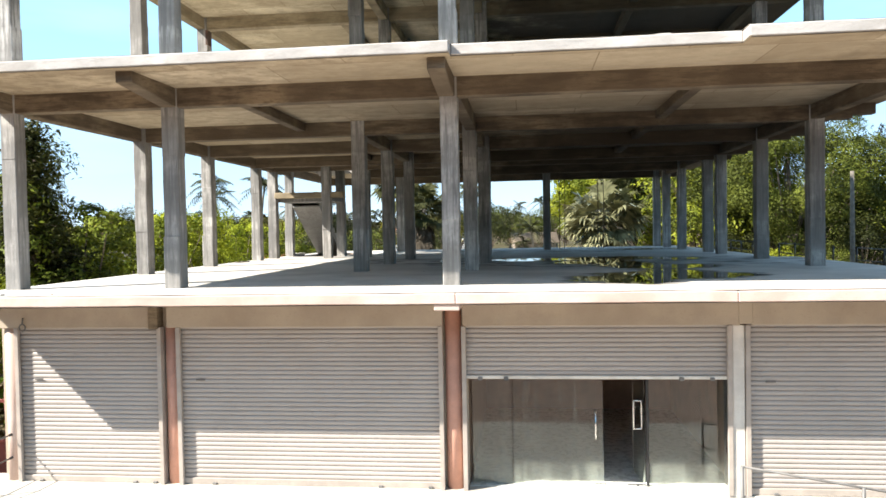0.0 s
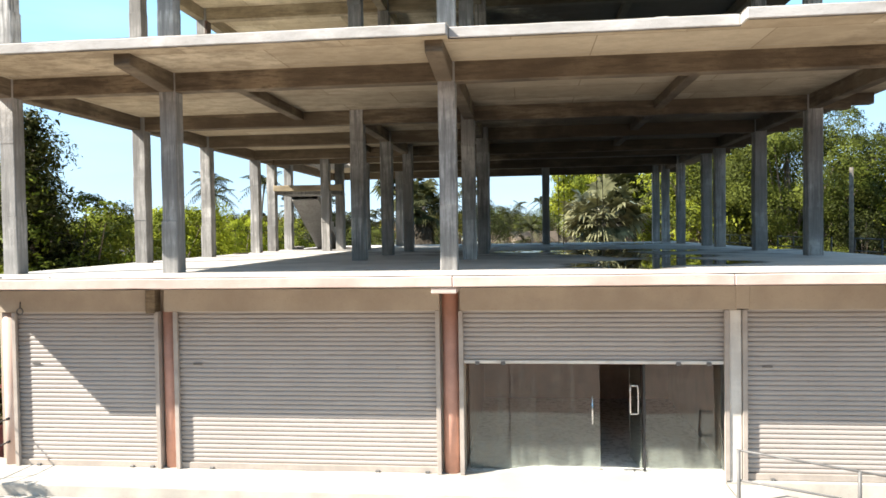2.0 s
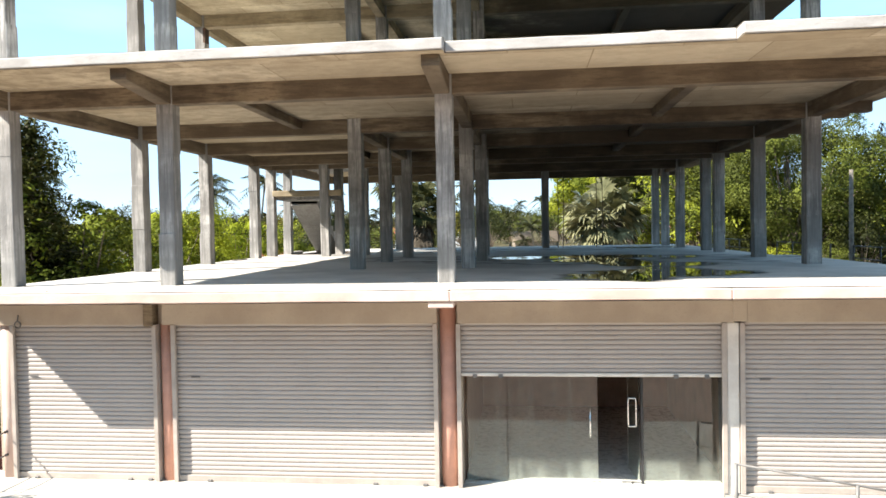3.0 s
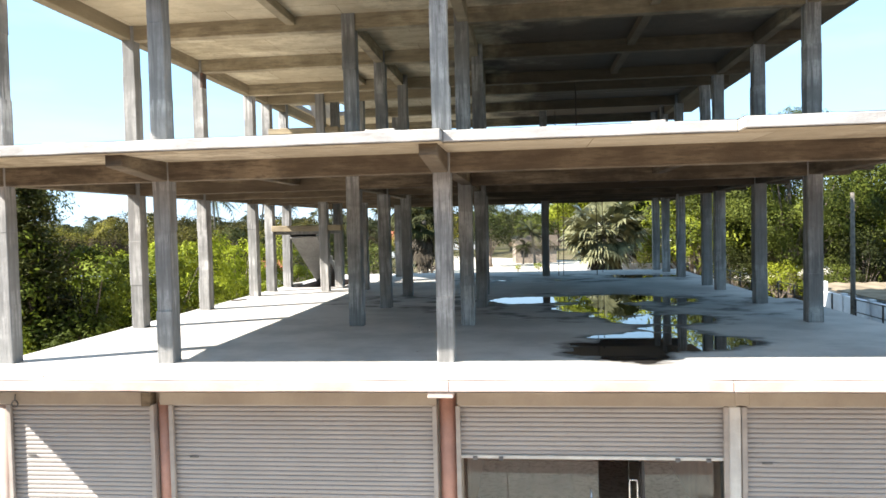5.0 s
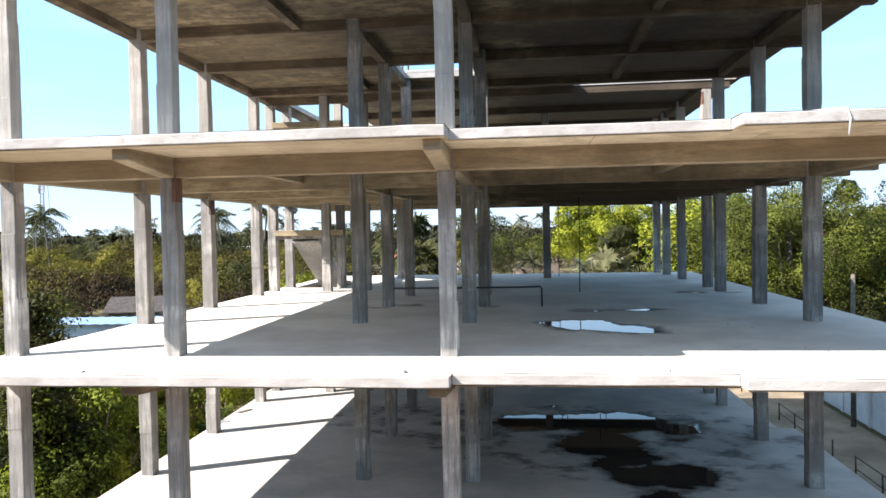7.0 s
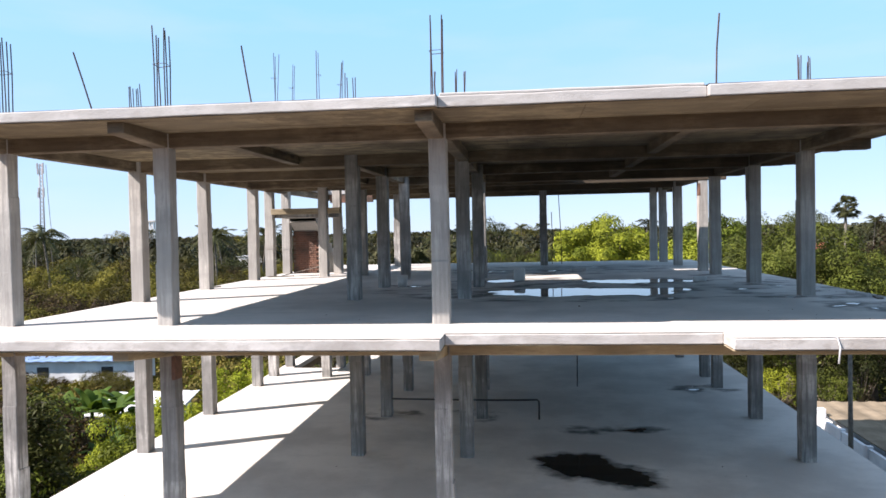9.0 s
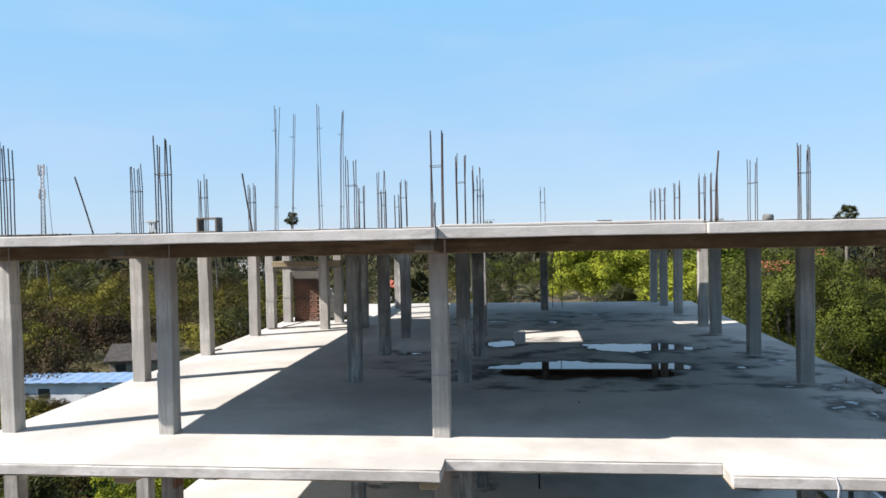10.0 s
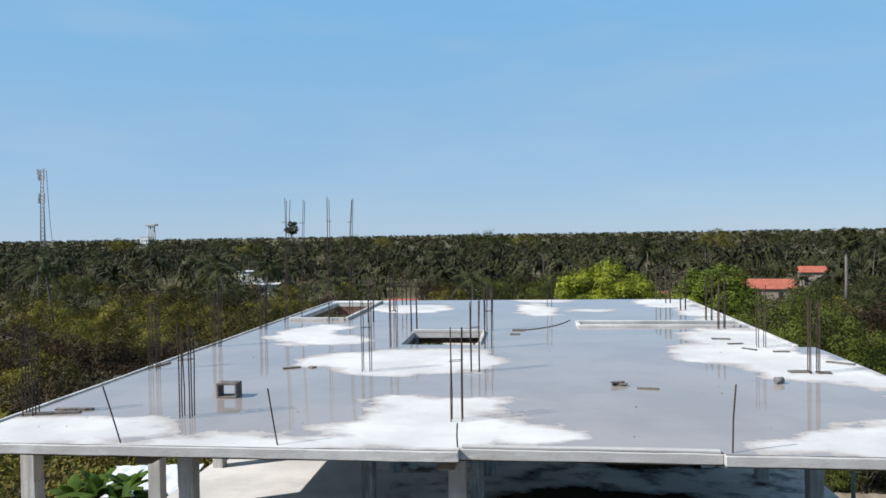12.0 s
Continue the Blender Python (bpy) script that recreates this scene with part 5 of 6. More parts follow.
def broadleaf(name, label, material, rx, rz, trunk_h, leaf=0.16, clumps=80, per=55, spread=0.45, group="", at=(0, 0), low=0.45):
    """Trunk with limbs and a crown of small leaves."""
    tree = thing(name, (at[0], at[1], GROUND_Z - 0.05), label, "tree", group)
    cz = trunk_h + rz * 0.75
    p, nrm, c = crown_points(clumps, per, rx, rx, rz, cz, spread, low)
    bm = bmesh.new()
    r0 = 0.05 + 0.035 * (trunk_h + rz)
    lean = rng.uniform(-0.25, 0.25, 2)
    tube(bm, [(0, 0, -0.1), (lean[0] * 0.4, lean[1] * 0.4, trunk_h * 0.5), (lean[0], lean[1], trunk_h), (lean[0] * 1.3, lean[1] * 1.3, cz + rz * 0.3)], [r0 * 1.25, r0 * 0.9, r0 * 0.75, r0 * 0.2], 7)
    for i in rng.choice(len(c), min(len(c), 16), replace=False):
        q = c[i]
        h = trunk_h * rng.uniform(0.55, 1.0)
        b = np.array([lean[0] * h / max(trunk_h, 0.1), lean[1] * h / max(trunk_h, 0.1), h])
        m = (b + q) / 2 + np.array([0, 0, -0.12 * rz])
        tube(bm, [tuple(b), tuple(m), tuple(q)], [r0 * 0.42, r0 * 0.26, r0 * 0.07], 5, False)
    part("trunk", bm, TRUNK, tree, "grey-brown trunk with spreading limbs")
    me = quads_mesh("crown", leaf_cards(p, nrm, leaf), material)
    ob = new("crown", me)
    ob.parent = tree
    return tree


def layered_tree(name, label, material, height, radius, at):
    """A straight trunk with tiers of drooping boughs, shorter towards the tip."""
    tree = thing(name, (at[0], at[1], GROUND_Z - 0.05), label, "tree")
    bm = bmesh.new()
    tube(bm, [(0, 0, -0.1), (0.05, 0.03, height * 0.5), (0.0, 0.0, height * 0.97)], [0.2, 0.13, 0.03], 7)
    pts, nrms = [], []
    for i in range(64):
        t = 0.18 + 0.8 * i / 63
        reach = radius * (1.05 - t) ** 0.75 * rng.uniform(0.7, 1.15)
        az = i * 2.39996 + rng.uniform(-0.3, 0.3)
        out = np.array([math.cos(az), math.sin(az), 0.0])
        base, tip = np.array([0, 0, height * t]), np.array([0, 0, height * t]) + out * reach + np.array([0, 0, 0.12 * reach])
        tube(bm, [tuple(base), tuple((base + tip) / 2 + np.array([0, 0, 0.14 * reach])), tuple(tip)], [0.035, 0.022, 0.008], 4, False)
        n = int(260 * reach + 60)
        u = rng.random(n) ** 0.7
        p = base + np.outer(u, tip - base) + np.outer(np.sin(u * 3.1) * 0.14 * reach, (0, 0, 1.0))
        p = p + rng.normal(size=(n, 3)) * np.array([0.16, 0.16, 0.07]) * (0.5 + u[:, None]) - np.outer(np.abs(rng.normal(size=n)) * 0.16, (0, 0, 1.0))
        pts.append(p)
        q = rng.normal(size=(n, 3)) * 0.5 + np.array([0, 0, 0.8]) + out * 0.2
        nrms.append(q / np.linalg.norm(q, axis=1, keepdims=True))
    part("trunk", bm, TRUNK, tree, "dark trunk with tiers of boughs")
    ob = new("crown", quads_mesh("crown", leaf_cards(np.concatenate(pts), np.concatenate(nrms), 0.075, 2.2), material))
    ob.parent = tree
    return tree


def frond(bm_vs, base, way, length, droop, leaflets, width, folded=0.5):
    """One feather frond: two rows of narrow leaflets along a drooping rib."""
    way = way / np.linalg.norm(way)
    flat = np.array([way[0], way[1], 0.0])
    flat /= np.linalg.norm(flat) + 1e-9
    side = np.array([-flat[1], flat[0], 0.0])
    for i in range(leaflets):
        t = (i + 0.6) / leaflets
        p = base + way * length * t + np.array([0, 0, -droop * length * t * t])
        q = base + way * length * min(t + 0.05, 1.05) + np.array([0, 0, -droop * length * (t + 0.05) ** 2])
        d = q - p
        d /= np.linalg.norm(d)
        w = width * (math.sin(math.pi * min(1, 0.12 + t * 0.88)) * 0.9 + 0.15)
        for s in (-1, 1):
            tip = p + side * s * w * 0.8 + d * w * 0.55 + np.array([0, 0, -folded * w * rng.uniform(0.5, 1.2)])
            th = d * 0.075 * (length / 3.5) * 1.4
            bm_vs += [p - th, tip - th * 0.15, tip + th * 0.15, p + th]


def coconut_palm(name, label, height, at=(0, 0), group="", crown=3.6, material=None, fronds=17):
    tree = thing(name, (at[0], at[1], GROUND_Z - 0.1), label, "palm", group)
    lean = rng.uniform(-0.9, 0.9, 2)
    bm = bmesh.new()
    pts = [(lean[0] * t * t, lean[1] * t * t, height * t) for t in np.linspace(0, 1, 7)]
    tube(bm, pts, [0.24, 0.17, 0.155, 0.145, 0.135, 0.13, 0.15], 8)
    part("trunk", bm, PALM_TRUNK, tree, "slender ringed grey palm trunk")
    vs = []
    top = np.array(pts[-1])
    for i in range(fronds):
        az = i * 2.399 + rng.uniform(-0.2, 0.2)
        el = rng.uniform(-0.35, 1.15)
        way = np.array([math.cos(az) * math.cos(el), math.sin(az) * math.cos(el), math.sin(el)])
        frond(vs, top, way, crown * rng.uniform(0.85, 1.1), rng.uniform(0.35, 0.75), 14, crown * 0.22)
    ob = new("crown", quads_mesh("crown", np.array(vs), material or LEAF_PALM))
    ob.parent = tree
    return tree


def fan(vs, base, way, size, blades=15, spread=2.7):
    """One fan leaf: a stalk and narrow blades that spread from its end and droop at the tips."""
    way = way / np.linalg.norm(way)
    hub = base + way * size * 0.95
    side = np.cross(way, np.array([0, 0, 1.0]))
    side /= np.linalg.norm(side) + 1e-9
    roll = rng.uniform(-0.6, 0.6)
    up = np.cross(side, way)
    side, up = side * math.cos(roll) + up * math.sin(roll), up * math.cos(roll) - side * math.sin(roll)
    st = (up + side) * 0.016 * size
    vs += [base - st, base + st, hub + st, hub - st]
    for i in range(blades):
        a = (i / (blades - 1) - 0.5) * spread
        d = way * math.cos(a) + side * math.sin(a) + up * 0.18 * math.cos(a * 2)
        w = np.cross(d, up)
        w *= size * 0.062 / (np.linalg.norm(w) + 1e-9)
        ln = size * rng.uniform(0.62, 0.8)
        mid = hub + d * ln * 0.6
        tip = hub + d * ln - np.array([0, 0, 1.0]) * size * rng.uniform(0.05, 0.36)
        vs += [hub, mid + w, tip, mid - w]


def fan_palm(name, label, height, at=(0, 0), group="", size=1.3, skirt=True, leaves=42, material=None):
    tree = thing(name, (at[0], at[1], GROUND_Z - 0.1), label, "palm", group)
    bm = bmesh.new()
    tube(bm, [(0, 0, 0), (0.05, 0, height * 0.5), (0, 0, height)], [0.34, 0.27, 0.24], 9)
    part("trunk", bm, PALM_TRUNK, tree, "stout grey palm trunk")
    vs, top = [], np.array([0, 0, height])
    for i in range(leaves):
        az, el = i * 2.399, math.asin(rng.uniform(-0.85, 0.98))
        fan(vs, top + rng.normal(size=3) * 0.12, np.array([math.cos(az) * math.cos(el), math.sin(az) * math.cos(el), math.sin(el)]), size * rng.uniform(0.55, 1.12))
    ob = new("crown", quads_mesh("crown", np.array(vs), material or LEAF_PALM))
    ob.parent = tree
    if skirt:
        vs = []
        for i in range(int(leaves * 1.3)):
            az, el = i * 2.399, rng.uniform(-1.5, -1.1)
            base = np.array([0, 0, height - rng.uniform(0.1, height * 0.3)])
            fan(vs, base, np.array([math.cos(az) * math.cos(el), math.sin(az) * math.cos(el), math.sin(el)]), size * rng.uniform(0.55, 0.9), 9, 1.3)
        ob = new("dead_skirt", quads_mesh("dead_skirt", np.array(vs), LEAF_DEAD))
        ob.parent = tree
        ob["label"] = "hanging skirt of dry brown fronds"
    return tree


def banana(name, at, label, height=2.6, leaves=9, group="banana plants"):
    plant = thing(name, (at[0], at[1], GROUND_Z - 0.02), label, "banana plant", group)
    bm = bmesh.new()
    tube(bm, [(0, 0, 0), (0.04, 0, height * 0.45), (0, 0.03, height * 0.62)], [0.13, 0.10, 0.06], 8)
    part("stem", bm, LEAF_BANANA, plant, "thick green banana stem")
    for i in range(leaves):
        az, el = i * 2.399, rng.uniform(0.5, 1.35)
        ln, w = height * rng.uniform(0.55, 0.8), height * 0.10
        bm = bmesh.new()
        prev = None
        for k in range(8):
            t = k / 7
            r = ln * t * math.cos(el)
            z = height * 0.58 + ln * t * math.sin(el) - 0.55 * ln * t * t * math.cos(el * 0.5)
            ww = w * (0.15 + math.sin(math.pi * min(1.0, t * 0.92 + 0.06))) * rng.uniform(0.85, 1.1)
            c, s = math.cos(az), math.sin(az)
            row = [bm.verts.new((r * c - s * q * ww, r * s + c * q * ww, z - abs(q) * ww * 0.35)) for q in (-1, 0, 1)]
            if prev:
                for q in range(2):
                    bm.faces.new((prev[q], prev[q + 1], row[q + 1], row[q])).smooth = True
            prev = row
        part("leaf", bm, LEAF_BANANA, plant)
    return plant


def spread_copies(protos, spots):
    for k, (x, y, s, turn) in enumerate(spots):
        copy_thing(protos[k % len(protos)], Matrix.Translation((x, y, GROUND_Z - 0.05)) @ Matrix.Rotation(turn, 4, 'Z') @ Matrix.Diagonal((s, s, s * rng.uniform(0.85, 1.15), 1)))


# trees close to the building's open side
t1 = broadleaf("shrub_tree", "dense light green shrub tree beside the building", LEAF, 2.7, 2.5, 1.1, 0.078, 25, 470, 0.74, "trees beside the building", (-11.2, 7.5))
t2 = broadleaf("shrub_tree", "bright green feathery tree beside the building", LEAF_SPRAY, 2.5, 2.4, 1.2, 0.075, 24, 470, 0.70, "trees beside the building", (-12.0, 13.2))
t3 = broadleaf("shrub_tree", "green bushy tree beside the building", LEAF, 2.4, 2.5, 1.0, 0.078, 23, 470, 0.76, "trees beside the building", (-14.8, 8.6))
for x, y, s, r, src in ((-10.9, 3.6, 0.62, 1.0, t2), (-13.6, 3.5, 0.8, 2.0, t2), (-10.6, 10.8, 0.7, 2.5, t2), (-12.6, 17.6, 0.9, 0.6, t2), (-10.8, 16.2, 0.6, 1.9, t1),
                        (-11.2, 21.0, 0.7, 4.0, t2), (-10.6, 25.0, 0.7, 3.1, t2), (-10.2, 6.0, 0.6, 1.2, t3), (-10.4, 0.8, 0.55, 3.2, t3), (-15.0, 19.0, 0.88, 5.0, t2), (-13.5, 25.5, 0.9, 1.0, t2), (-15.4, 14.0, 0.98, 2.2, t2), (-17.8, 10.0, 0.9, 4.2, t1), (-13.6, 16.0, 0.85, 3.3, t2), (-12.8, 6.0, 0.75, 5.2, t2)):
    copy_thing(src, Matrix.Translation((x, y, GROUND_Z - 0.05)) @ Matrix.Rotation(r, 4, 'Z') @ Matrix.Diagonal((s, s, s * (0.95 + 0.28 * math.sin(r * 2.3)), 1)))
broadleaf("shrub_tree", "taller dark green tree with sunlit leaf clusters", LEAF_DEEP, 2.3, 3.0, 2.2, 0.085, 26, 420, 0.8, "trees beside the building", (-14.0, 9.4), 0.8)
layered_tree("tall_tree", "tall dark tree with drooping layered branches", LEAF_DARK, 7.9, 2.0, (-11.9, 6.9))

for x, y, h in ((-13.2, 13.4, 3.4), (-14.2, 12.4, 3.2), (-14.6, 15.6, 3.5), (-9.6, 13.9, 2.9), (-9.3, 15.0, 2.4), (-10.3, 14.6, 3.1), (-9.8, 17.5, 2.5), (-9.6, 4.4, 2.0), (-10.0, 2.4, 2.1), (-21.0, 28.5, 3.0), (-17.6, 19.5, 3.4), (-18.6, 21.0, 3.2), (-16.8, 21.5, 3.0), (-19.8, 22.5, 3.3), (-19.6, 27.6, 2.8), (-18.6, 28.4, 2.6), (-24.7, 29.7, 3.5), (-22.4, 29.1, 3.7), (-25.6, 28.6, 3.4), (-21.9, 27.3, 3.6), (-23.6, 27.9, 3.8)):
    banana("banana_plant", (x, y), "young banana plant with broad torn leaves", h)

# thick olive brush on the open side
b1 = broadleaf("brush_tree", "wide olive-yellow thorny brush tree", LEAF_OLIVE, 4.4, 2.4, 0.9, 0.15, 44, 98, 1.05, "brush", (-48, 57))
b2 = broadleaf("brush_tree", "wide brownish dry brush tree", LEAF_DRY, 4.2, 2.2, 0.8, 0.15, 42, 90, 1.0, "brush", (-42, 50))
for x, y, s, r, src in ((-53, 60, 1.04, 3, b2), (-27, 56, 0.80, 0.5, b2), (-46, 68, 1.04, 2.5, b2), (-58, 68, 1.04, 0.7, b1),
                        (-33, 66, 0.96, 5.1, b1), (-24, 68, 0.88, 1.9, b1), (-30, 80, 1.2, 4.9, b1),
                        (44, 48, 1.35, 1, b2), (31.5, 33, 0.95, 2.6, b2), (40, 58, 1.2, 2, b2), (48, 64, 1.3, 3, b2), (35, 64, 1.0, 4, b2), (54, 78, 1.3, 5, b2), (36, 47, 1.0, 2.2, b2)):
    copy_thing(src, Matrix.Translation((x, y, GROUND_Z - 0.05)) @ Matrix.Rotation(r, 4, 'Z') @ Matrix.Diagonal((s, s, s, 1)))

for x, y, s, r, src in ((-38.2, 43.9, 0.28, 1, b1), (-36.6, 44.2, 0.22, 2, b2), (-33.2, 44.1, 0.32, 3, b1), (-31.6, 43.5, 0.34, 4, b1), (-30.0, 42.0, 0.28, 5, b1), (-40.4, 44.6, 0.3, 0.3, b2), (-34.5, 36.0, 0.2, 0.5, b1), (-28, 33.5, 0.22, 1.5, b1)):
    copy_thing(src, Matrix.Translation((x, y, GROUND_Z - 0.2)) @ Matrix.Rotation(r, 4, 'Z') @ Matrix.Diagonal((s, s, s, 1)))

# dry brown brush, then a belt of tall olive brush farther out
for i in range(8):
    y, s = 64 + 4 * ((i * 3) % 4), (1.0 if i < 4 else 0.7) + 0.06 * ((i * 7) % 4)
    copy_thing(b2, Matrix.Translation((1.4 + (-0.80 + 0.058 * i) * (y + 12), y, GROUND_Z - 0.05)) @ Matrix.Rotation(i * 2.1, 4, 'Z') @ Matrix.Diagonal((s, s, s, 1)))
b3 = broadleaf("brush_tree", "tall spreading olive brush tree", LEAF_OLIVE, 7.2, 4.3, 1.3, 0.18, 34, 230, 1.9, "brush", (-58, 110), 0.6)
OLIVE_BELT = [(-0.78 + 0.043 * i, 84 + 9 * ((i * 5) % 3), 1.5 + 0.16 * ((i * 7) % 4), i * 1.7) for i in range(13)]
for i, (slope, y, s, r) in enumerate(OLIVE_BELT):
    s /= 2.1
    copy_thing(b3 if i > 1 else b2, Matrix.Translation((1.4 + slope * (y + 12), y, GROUND_Z - 0.05)) @ Matrix.Rotation(r, 4, 'Z') @ Matrix.Diagonal((s, s, s * (0.88 + 0.1 * (i % 3)), 1)))

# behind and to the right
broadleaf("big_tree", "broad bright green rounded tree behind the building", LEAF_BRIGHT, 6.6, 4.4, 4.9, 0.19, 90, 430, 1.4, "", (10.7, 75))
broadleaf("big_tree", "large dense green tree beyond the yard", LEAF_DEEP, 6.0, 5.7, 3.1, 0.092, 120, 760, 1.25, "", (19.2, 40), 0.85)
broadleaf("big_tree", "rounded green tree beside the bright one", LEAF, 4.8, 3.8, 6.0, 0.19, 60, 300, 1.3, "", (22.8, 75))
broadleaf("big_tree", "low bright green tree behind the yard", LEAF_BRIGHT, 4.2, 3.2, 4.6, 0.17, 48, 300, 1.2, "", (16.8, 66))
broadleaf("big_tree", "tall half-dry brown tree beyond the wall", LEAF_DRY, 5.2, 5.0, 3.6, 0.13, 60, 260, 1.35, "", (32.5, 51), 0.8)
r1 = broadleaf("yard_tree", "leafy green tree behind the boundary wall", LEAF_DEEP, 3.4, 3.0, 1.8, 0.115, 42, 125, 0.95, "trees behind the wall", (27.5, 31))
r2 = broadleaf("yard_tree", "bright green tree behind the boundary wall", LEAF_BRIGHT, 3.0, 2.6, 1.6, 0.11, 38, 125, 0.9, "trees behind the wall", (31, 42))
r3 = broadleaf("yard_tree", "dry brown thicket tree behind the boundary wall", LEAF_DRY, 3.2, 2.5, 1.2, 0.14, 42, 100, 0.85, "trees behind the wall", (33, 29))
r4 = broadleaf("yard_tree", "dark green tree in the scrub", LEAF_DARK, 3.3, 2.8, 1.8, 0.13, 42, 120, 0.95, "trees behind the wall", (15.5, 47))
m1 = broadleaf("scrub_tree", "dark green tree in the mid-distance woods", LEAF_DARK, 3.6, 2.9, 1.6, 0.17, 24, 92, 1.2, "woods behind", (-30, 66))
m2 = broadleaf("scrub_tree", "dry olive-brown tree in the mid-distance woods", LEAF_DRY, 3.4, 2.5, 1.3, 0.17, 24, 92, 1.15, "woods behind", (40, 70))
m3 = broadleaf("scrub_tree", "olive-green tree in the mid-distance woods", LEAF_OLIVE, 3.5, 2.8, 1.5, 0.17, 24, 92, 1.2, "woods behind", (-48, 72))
for x, y, s, r, src in ((19.0, 48, 1.0, 1, r1), (13.9, 42.5, 1.25, 2.0, r1), (16.6, 45.5, 1.4, 0.4, r1), (24.6, 40.5, 1.3, 3.0, r1), (27.0, 37.5, 1.15, 4.6, r2), (26, 50, 1.2, 2, r2), (13.0, 42, 1.15, 3, r2), (29, 37, 1.0, 2.2, r4), (36, 36, 1.1, 1.3, r1), (38, 45, 1.2, 3.3, r3), (26.0, 44.5, 1.5, 5, r2), (17.5, 52, 1.1, 0.3, r1), (34, 52, 1.3, 4, r1),
                        (15.0, 46, 1.9, 5.2, r2), (11.5, 56, 0.7, 0, r2), (12.5, 50, 0.7, 4, r2), (-9.5, 40, 0.7, 1.1, r1), (-14, 44, 0.9, 0.4, r4), (-8.5, 66, 0.8, 3, r4), (-3.4, 89, 1.12, 1.7, r4), (-6.0, 128, 1.25, 0.7, r1), (-1.5, 133, 1.3, 2.2, r4), (3.0, 127, 1.15, 4.1, r1), (-10.4, 124, 1.2, 3.0, r4), (7.4, 131, 1.3, 1.2, r1), (11.0, 126, 1.2, 5.2, r2), (0.4, 76, 0.17, 0.9, r2), (2.9, 77, 0.2, 2.9, r2), (13.0, 120, 0.9, 2.7, r2), (-18, 52, 1.0, 2.6, r2), (30, 26, 0.8, 2, r2), (38, 27, 1.0, 0.7, r4), (22, 36, 0.75, 1.5, r4), (27, 35, 0.85, 0.2, r4), (32, 36, 0.9, 3.3, r1), (24, 45, 1.0, 1.1, r1), (17.2, 36.5, 0.55, 2, r2), (15.2, 38.5, 0.6, 1, r4), (19.5, 35, 0.5, 5, r1)):
    copy_thing(src, Matrix.Translation((x, y, GROUND_Z - 0.05)) @ Matrix.Rotation(r, 4, 'Z') @ Matrix.Diagonal((s, s, s, 1)))

f2 = fan_palm("fan_palm", "green fan palm behind the building", 6.4, (-6.6, 46), "fan palms", 1.5, True, 70)
fan_palm("fan_palm", "stout fan palm with a skirt of dead fronds", 5.1, (6.8, 40.5), "fan palms", 1.8, True, 130, LEAF_FAN)
for x, y, s, r in ((9.3, 48, 1.1, 1.0), (-8.6, 51, 1.3, 3.0), (12.0, 52, 1.0, 4.0)):
    copy_thing(f2, Matrix.Translation((x, y, GROUND_Z - 0.1)) @ Matrix.Rotation(r, 4, 'Z') @ Matrix.Diagonal((s, s, s, 1)))
tall_fan = fan_palm("fan_palm", "very tall fan palm above the wood", 15.0, (59.4, 130), "fan palms", 1.6, False, 70)
p1 = coconut_palm("coconut_palm", "tall coconut palm with arching fronds", 12.5, (-60.8, 134), "coconut palms", 5.0)
p2 = coconut_palm("coconut_palm", "coconut palm with drooping fronds among trees", 10.5, (-6.5, 96), "coconut palms", 4.4)
p3 = coconut_palm("coconut_palm", "leaning coconut palm among trees", 12.5, (-98, 128), "coconut palms", 4.6)
p4 = coconut_palm("coconut_palm", "young coconut palm with upright fronds", 4.6, (2.6, 92), "coconut palms", 4.0)

# mid-distance scrub and trees; the wood is left open along the camera's line to each house
SIGHT_GAPS = ((57.2, 168, 7, 40), (76.5, 193, 3.5, 24), (28.4, 138, 6, 60), (-22.1, 125, 6, 40), (-35.8, 46.6, 8, 60), (-25.6, 64.5, 3, 40), (-71, 190, 3, 22), (-13, 158, 4, 25), (0, 63, 6, 30))


def in_sight_gap(x, y):
    # open wedge as seen from the camera, over the sandy field
    if y < 140 and -0.075 < (x - 1.4) / (y + 11.7) < 0.215:
        return True
    for hx, hy, half, deep in SIGHT_GAPS:
        if hy - deep < y < hy + half and abs(x - (1.4 + (hx - 1.4) * (y + 11.6) / (hy + 11.6))) < half:
            return True
    return False


spots = []
while len(spots) < 95:
    y = rng.uniform(45, 180)
    x = rng.uniform(-0.88, 0.60) * (y + 12)
    if (-9 < x < 17 and y < 75) or (16 < x < 33 and y < 40) or (-50 < x < -16 and 26 < y < 62):
        continue
    if in_sight_gap(x, y) or (x < -0.33 * (y + 12) and y < 112):
        continue
    spots.append((x, y, rng.uniform(0.75, 1.05) if y < 90 else rng.uniform(0.85, 1.3), rng.uniform(0, 6.28)))
spread_copies([m1, m3, m2, m3, m1, m2], spots)
spots = []
while len(spots) < 210:
    y = rng.uniform(78, 280)
    x = rng.uniform(-0.86, 0.56) * (y + 12)
    if in_sight_gap(x, y) or (x < -0.33 * (y + 12) and y < 108):
        continue
    spots.append((x, y, rng.uniform(0.42, 0.62) if y < 170 else rng.uniform(0.6, 0.95), rng.uniform(0, 6.28)))
spread_copies([p1, p2, p3, p4, p2], spots)
spread_copies([p4], [(12.6, 60, 1.25, 0.5), (10.4, 61.5, 1.1, 2.5), (1.0, 94, 0.62, 1.4)])
spread_copies([p3, p2], [(-27.8, 100, 0.9, 1.0), (-45.5, 96, 1.08, 3.0), (-39.6, 99, 1.12, 4.0), (-70.0, 92, 1.05, 2.0)])
spots = []
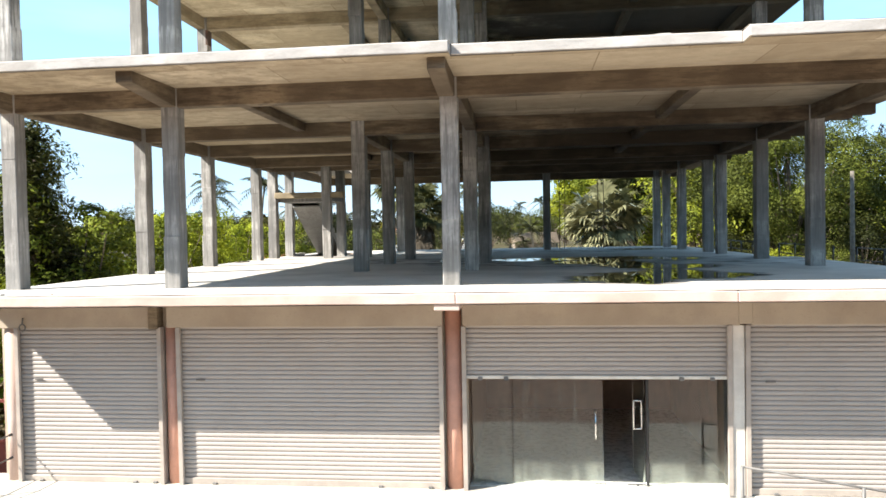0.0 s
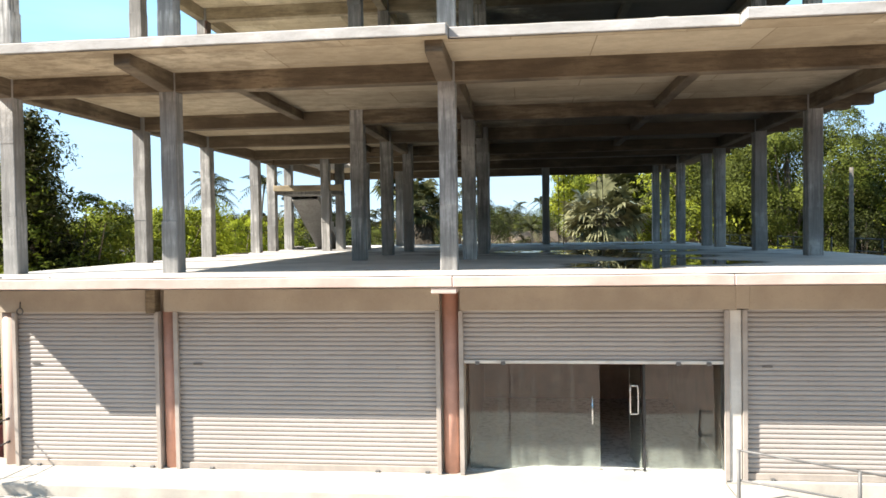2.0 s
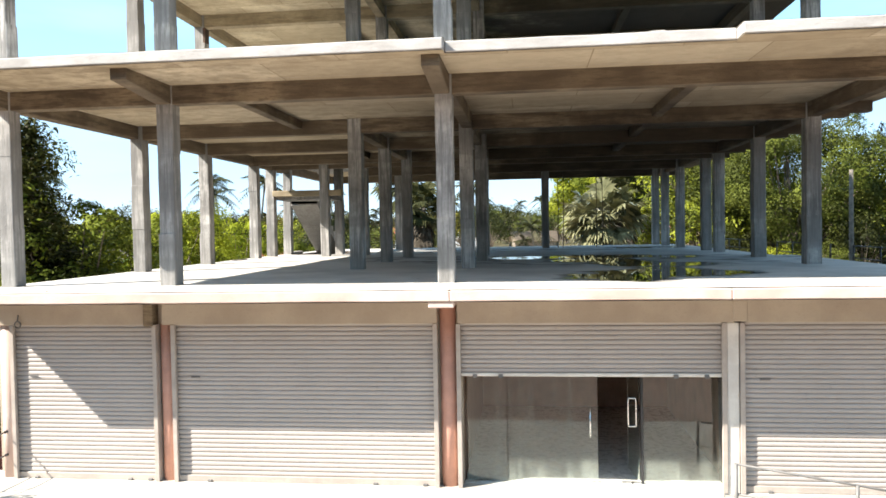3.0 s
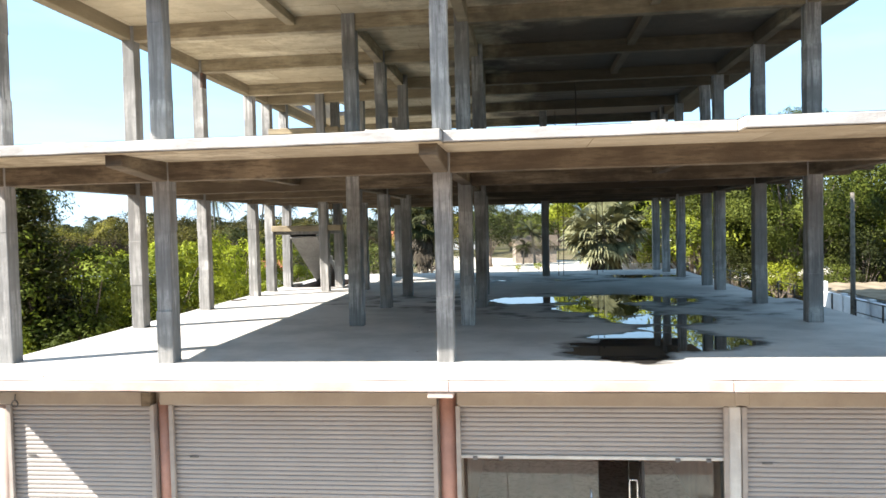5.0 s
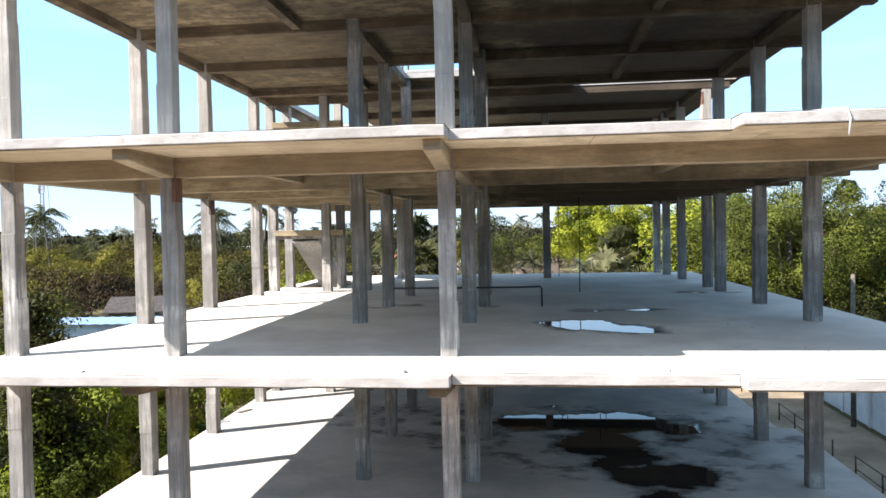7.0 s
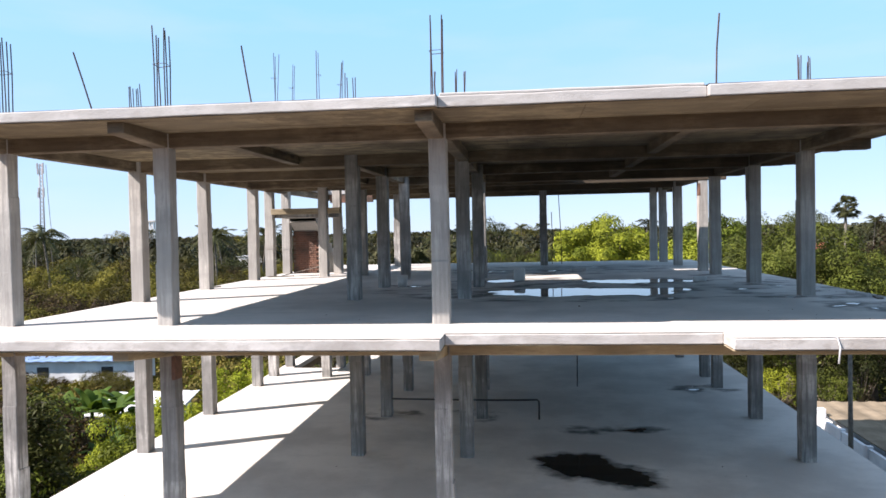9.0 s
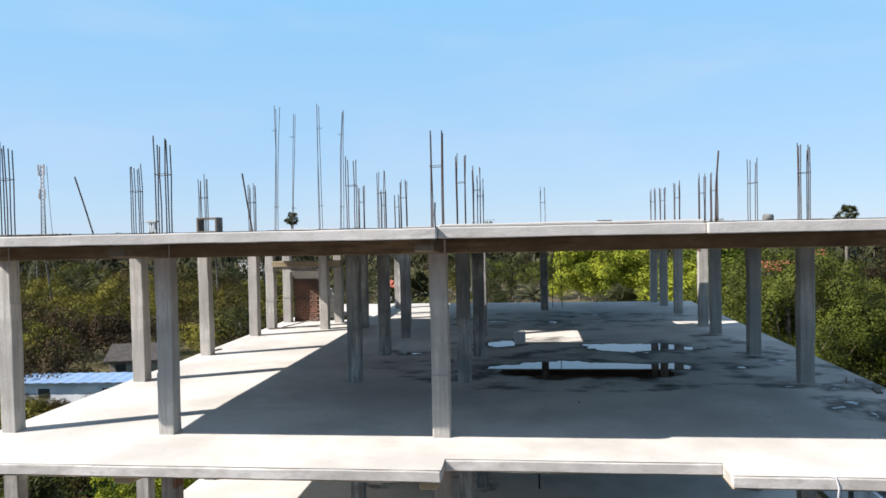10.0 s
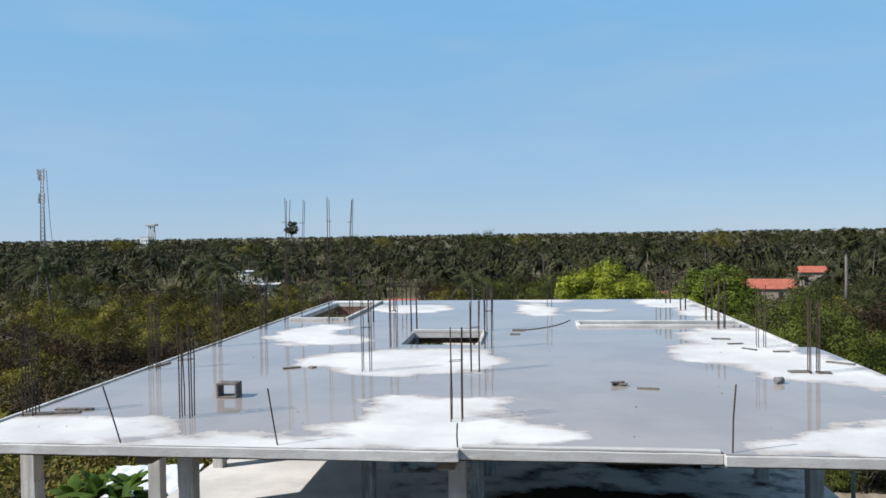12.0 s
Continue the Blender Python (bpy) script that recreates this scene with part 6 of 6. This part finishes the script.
while len(spots) < 22:
    y = rng.uniform(-2, 40)
    x = -rng.uniform(19, 52)
    if x > -0.8 * (y + 12) - 10 and not (-52 < x < -18 and 18 < y < 46):
        spots.append((x, y, rng.uniform(0.75, 1.05), rng.uniform(0, 6.28)))
spread_copies([r2, b1, r1, b2], spots)

# crowns that stand above the skyline
copy_thing(tall_fan, Matrix.Translation((-103, 308, GROUND_Z)) @ Matrix.Diagonal((1.36, 1.36, 1.36, 1)))
for i in range(16):
    y, s = 330 + 37 * ((i * 5) % 9), 2.05 + 0.2 * ((i * 7) % 4)
    x = (-0.68 + 0.068 * i + 0.012 * ((i * 3) % 5)) * (y + 12)
    wide, tall = (1.15, 1.15) if i % 3 == 2 else (s * 1.2, s)
    copy_thing((m1, m3, p1)[i % 3], Matrix.Translation((x, y, GROUND_Z)) @ Matrix.Rotation(i * 1.9, 4, 'Z') @ Matrix.Diagonal((wide, wide, tall, 1)))

# the tree that shades the steps, and another before the shops
broadleaf("shade_tree", "small airy green tree that shades the steps", LEAF, 1.25, 0.8, 2.1, 0.09, 11, 80, 0.42, "", (-8.75, -3.55))
for x, y, s, r, src in ((-13, -7.5, 0.9, 2.5, t3),):
    copy_thing(src, Matrix.Translation((x, y, GROUND_Z - 0.05)) @ Matrix.Rotation(r, 4, 'Z') @ Matrix.Diagonal((s, s, s, 1)))
# unseen row of tall trees, added to hold low sky light off the interior
spread_copies([b2, m1, b1, m1], [(-64 + 8.2 * i, -31 - 4 * (i % 2), 2.3 + 0.25 * ((i * 7) % 3), i * 1.3) for i in range(17)])


def far_woods():
    """Countless far crowns up to the horizon, coarser the farther they stand."""
    allv = {0: [], 1: [], 2: []}
    for lo, hi, count, lobes, per, leaf in ((88, 200, 210, 7, 32, 0.30), (200, 360, 850, 6, 25, 0.46), (360, 700, 1400, 5, 14, 0.85), (700, 1500, 1400, 4, 10, 1.7), (1500, 3600, 1200, 3, 6, 3.6)):
        done = 0
        while done < count:
            y = math.sqrt(rng.uniform(lo * lo, hi * hi))
            x = rng.uniform(-0.9, 0.62) * (y + 12)
            if y < 260 and in_sight_gap(x, y) or (x < -0.33 * (y + 12) and y < 112):
                continue
            done += 1
            grow = 1.0 + (y - 150) / 2400
            patch = noise.noise(Vector((x * 0.012, y * 0.012, 0.0)))
            kind = int(rng.choice([0, 0, 1, 1, 2])) if abs(patch) < 0.25 else int(rng.choice([1, 1, 1, 0] if patch < 0 else [0, 2, 2, 0]))
            if kind == 1 and y < 150:
                kind = 0
            h = (rng.uniform(3.5, 8.5)) * (0.85 + 0.35 * patch) * min(grow, 1.45)
            if kind != 1 and rng.random() < 0.08 and 200 < y < 1500:
                h *= 1.5
            r = rng.uniform(2.6, 6.2) * grow
            if kind == 1 and y < 700:
                n = 26 if y < 360 else 16
                az = np.arange(n) * 2.39996 + rng.uniform(0, 6)
                el = rng.uniform(-0.25, 1.2, n)
                d = np.stack([np.cos(az) * np.cos(el), np.sin(az) * np.cos(el), np.sin(el)], axis=1)
                side = np.stack([-np.sin(az), np.cos(az), np.zeros(n)], axis=1) * (0.10 * r)
                ln = (r * rng.uniform(0.85, 1.15, n))[:, None]
                top = np.array([x, y, h * 1.12])
                m1p = top + d * ln * 0.5 - np.array([0, 0, 0.1]) * ln
                m2p = top + d * ln * 0.85 - np.array([0, 0, 0.38]) * ln
                tip = top + d * ln - np.array([0, 0, 0.75]) * ln
                vsx = np.concatenate([np.stack(q, axis=1) for q in ((top - side * 0.2, top + side * 0.2, m1p + side, m1p - side), (m1p - side, m1p + side, m2p + side * 0.8, m2p - side * 0.8), (m2p - side * 0.8, m2p + side * 0.8, tip + side * 0.1, tip - side * 0.1))]).reshape(-1, 3)
            else:
                hub = rng.normal(size=(lobes, 3))
                hub /= np.linalg.norm(hub, axis=1, keepdims=True)
                hub[:, 2] = np.abs(hub[:, 2]) * 1.2 - 0.45
                hub = np.array([x, y, h * 0.56]) + hub * np.array([r * 0.66, r * 0.66, h * 0.34]) * rng.uniform(0.6, 1.0, size=(lobes, 1))
                d = rng.normal(size=(lobes * per, 3)) + np.array([0, 0, 0.35])
                d /= np.linalg.norm(d, axis=1, keepdims=True)
                c = np.repeat(hub, per, axis=0) + d * np.repeat(rng.uniform(0.32, 0.55, lobes) * r, per)[:, None] * np.array([1, 1, 0.8])
                nrm = d + rng.normal(size=d.shape) * 0.25
                nrm /= np.linalg.norm(nrm, axis=1, keepdims=True)
                vsx = leaf_cards(c, nrm, leaf, 1.5, 0.2)
            allv[kind].append(vsx)
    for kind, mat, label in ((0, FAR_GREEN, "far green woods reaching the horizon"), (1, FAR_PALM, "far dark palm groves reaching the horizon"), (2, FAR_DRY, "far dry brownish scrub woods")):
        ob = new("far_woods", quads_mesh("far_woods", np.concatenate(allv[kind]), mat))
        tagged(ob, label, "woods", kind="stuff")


far_woods()


def scrub():
    """Low weeds and grass round the building."""
    n = 26000
    x = rng.uniform(-48, 40, n)
    y = rng.uniform(-1, 60, n)
    keep = ~((x > -8.6) & (x < 16.4) & (y < 44)) & ~((x > 16.4) & (x < 32) & (y < 38))
    x, y = x[keep], y[keep]
    p = np.stack([x, y, GROUND_Z + rng.uniform(0.02, 0.35, len(x))], axis=1)
    nrm = rng.normal(size=p.shape) + np.array([0, 0, 0.2])
    nrm /= np.linalg.norm(nrm, axis=1, keepdims=True)
    half = len(p) // 2
    m = 26000
    mx, my = rng.uniform(-54, -18, m), rng.uniform(24, 58, m)
    grass = np.stack([mx, my, GROUND_Z + rng.uniform(0.05, 0.4, m)], axis=1)
    up = rng.normal(size=grass.shape) * 0.6 + np.array([0, 0, 0.7])
    up /= np.linalg.norm(up, axis=1, keepdims=True)
    tagged(new("meadow_grass", quads_mesh("meadow_grass", leaf_cards(grass, up, 0.30, 1.9), MEADOW)), "long yellowish green grass in the open meadow", "grass", kind="stuff")
    for q, m, label in ((slice(0, half), LEAF, "green weeds round the building"), (slice(half, None), LEAF_DRY, "dry grass round the building")):
        ob = new("weeds", quads_mesh("weeds", leaf_cards(p[q], nrm[q], 0.28, 1.8), m))
        tagged(ob, label, "weeds", kind="stuff")


scrub()


def crumbs():
    """Small chips of concrete and mortar left on the floors and the roof."""
    vs, fs = [], []
    for level, count, x0, x1, y0, y1 in ((3, 16, -7.3, 8.3, -1.1, 3.0), (3, 70, 6.0, 8.5, 0.0, 18.0), (3, 14, -7.4, -6.2, 0.0, 13.0), (2, 16, -7.3, 8.2, -1.1, 4.0),
                                         (1, 14, -7.3, 8.0, -1.1, 5.0), (4, 50, -7.3, 8.0, -1.0, 8.0), (4, 40, 6.0, 8.0, 4.0, 20.0)):
        for _ in range(count):
            x, y = rng.uniform(x0, x1), rng.uniform(y0, y1)
            r = rng.uniform(0.005, 0.016) * (2.0 if rng.random() < 0.08 else 1.0)
            turn, a = rng.uniform(0, 6.28), len(vs)
            for k in range(4):
                c, s = math.cos(turn + k * 1.57), math.sin(turn + k * 1.57)
                q = r * rng.uniform(0.7, 1.4)
                vs.append((x + c * q, y + s * q, Z[level] - 0.002))
                vs.append((x + c * q * 0.7, y + s * q * 0.7, Z[level] + r * rng.uniform(0.4, 0.9)))
            fs += [(a + 2 * k, a + (2 * k + 2) % 8, a + (2 * k + 3) % 8, a + 2 * k + 1) for k in range(4)]
            fs.append((a + 1, a + 3, a + 5, a + 7))
    tagged(raw("rubble_crumbs", vs, fs, CONC_BEAM), "scattered brown mortar crumbs on the bare slabs", "rubble", kind="stuff")


crumbs()
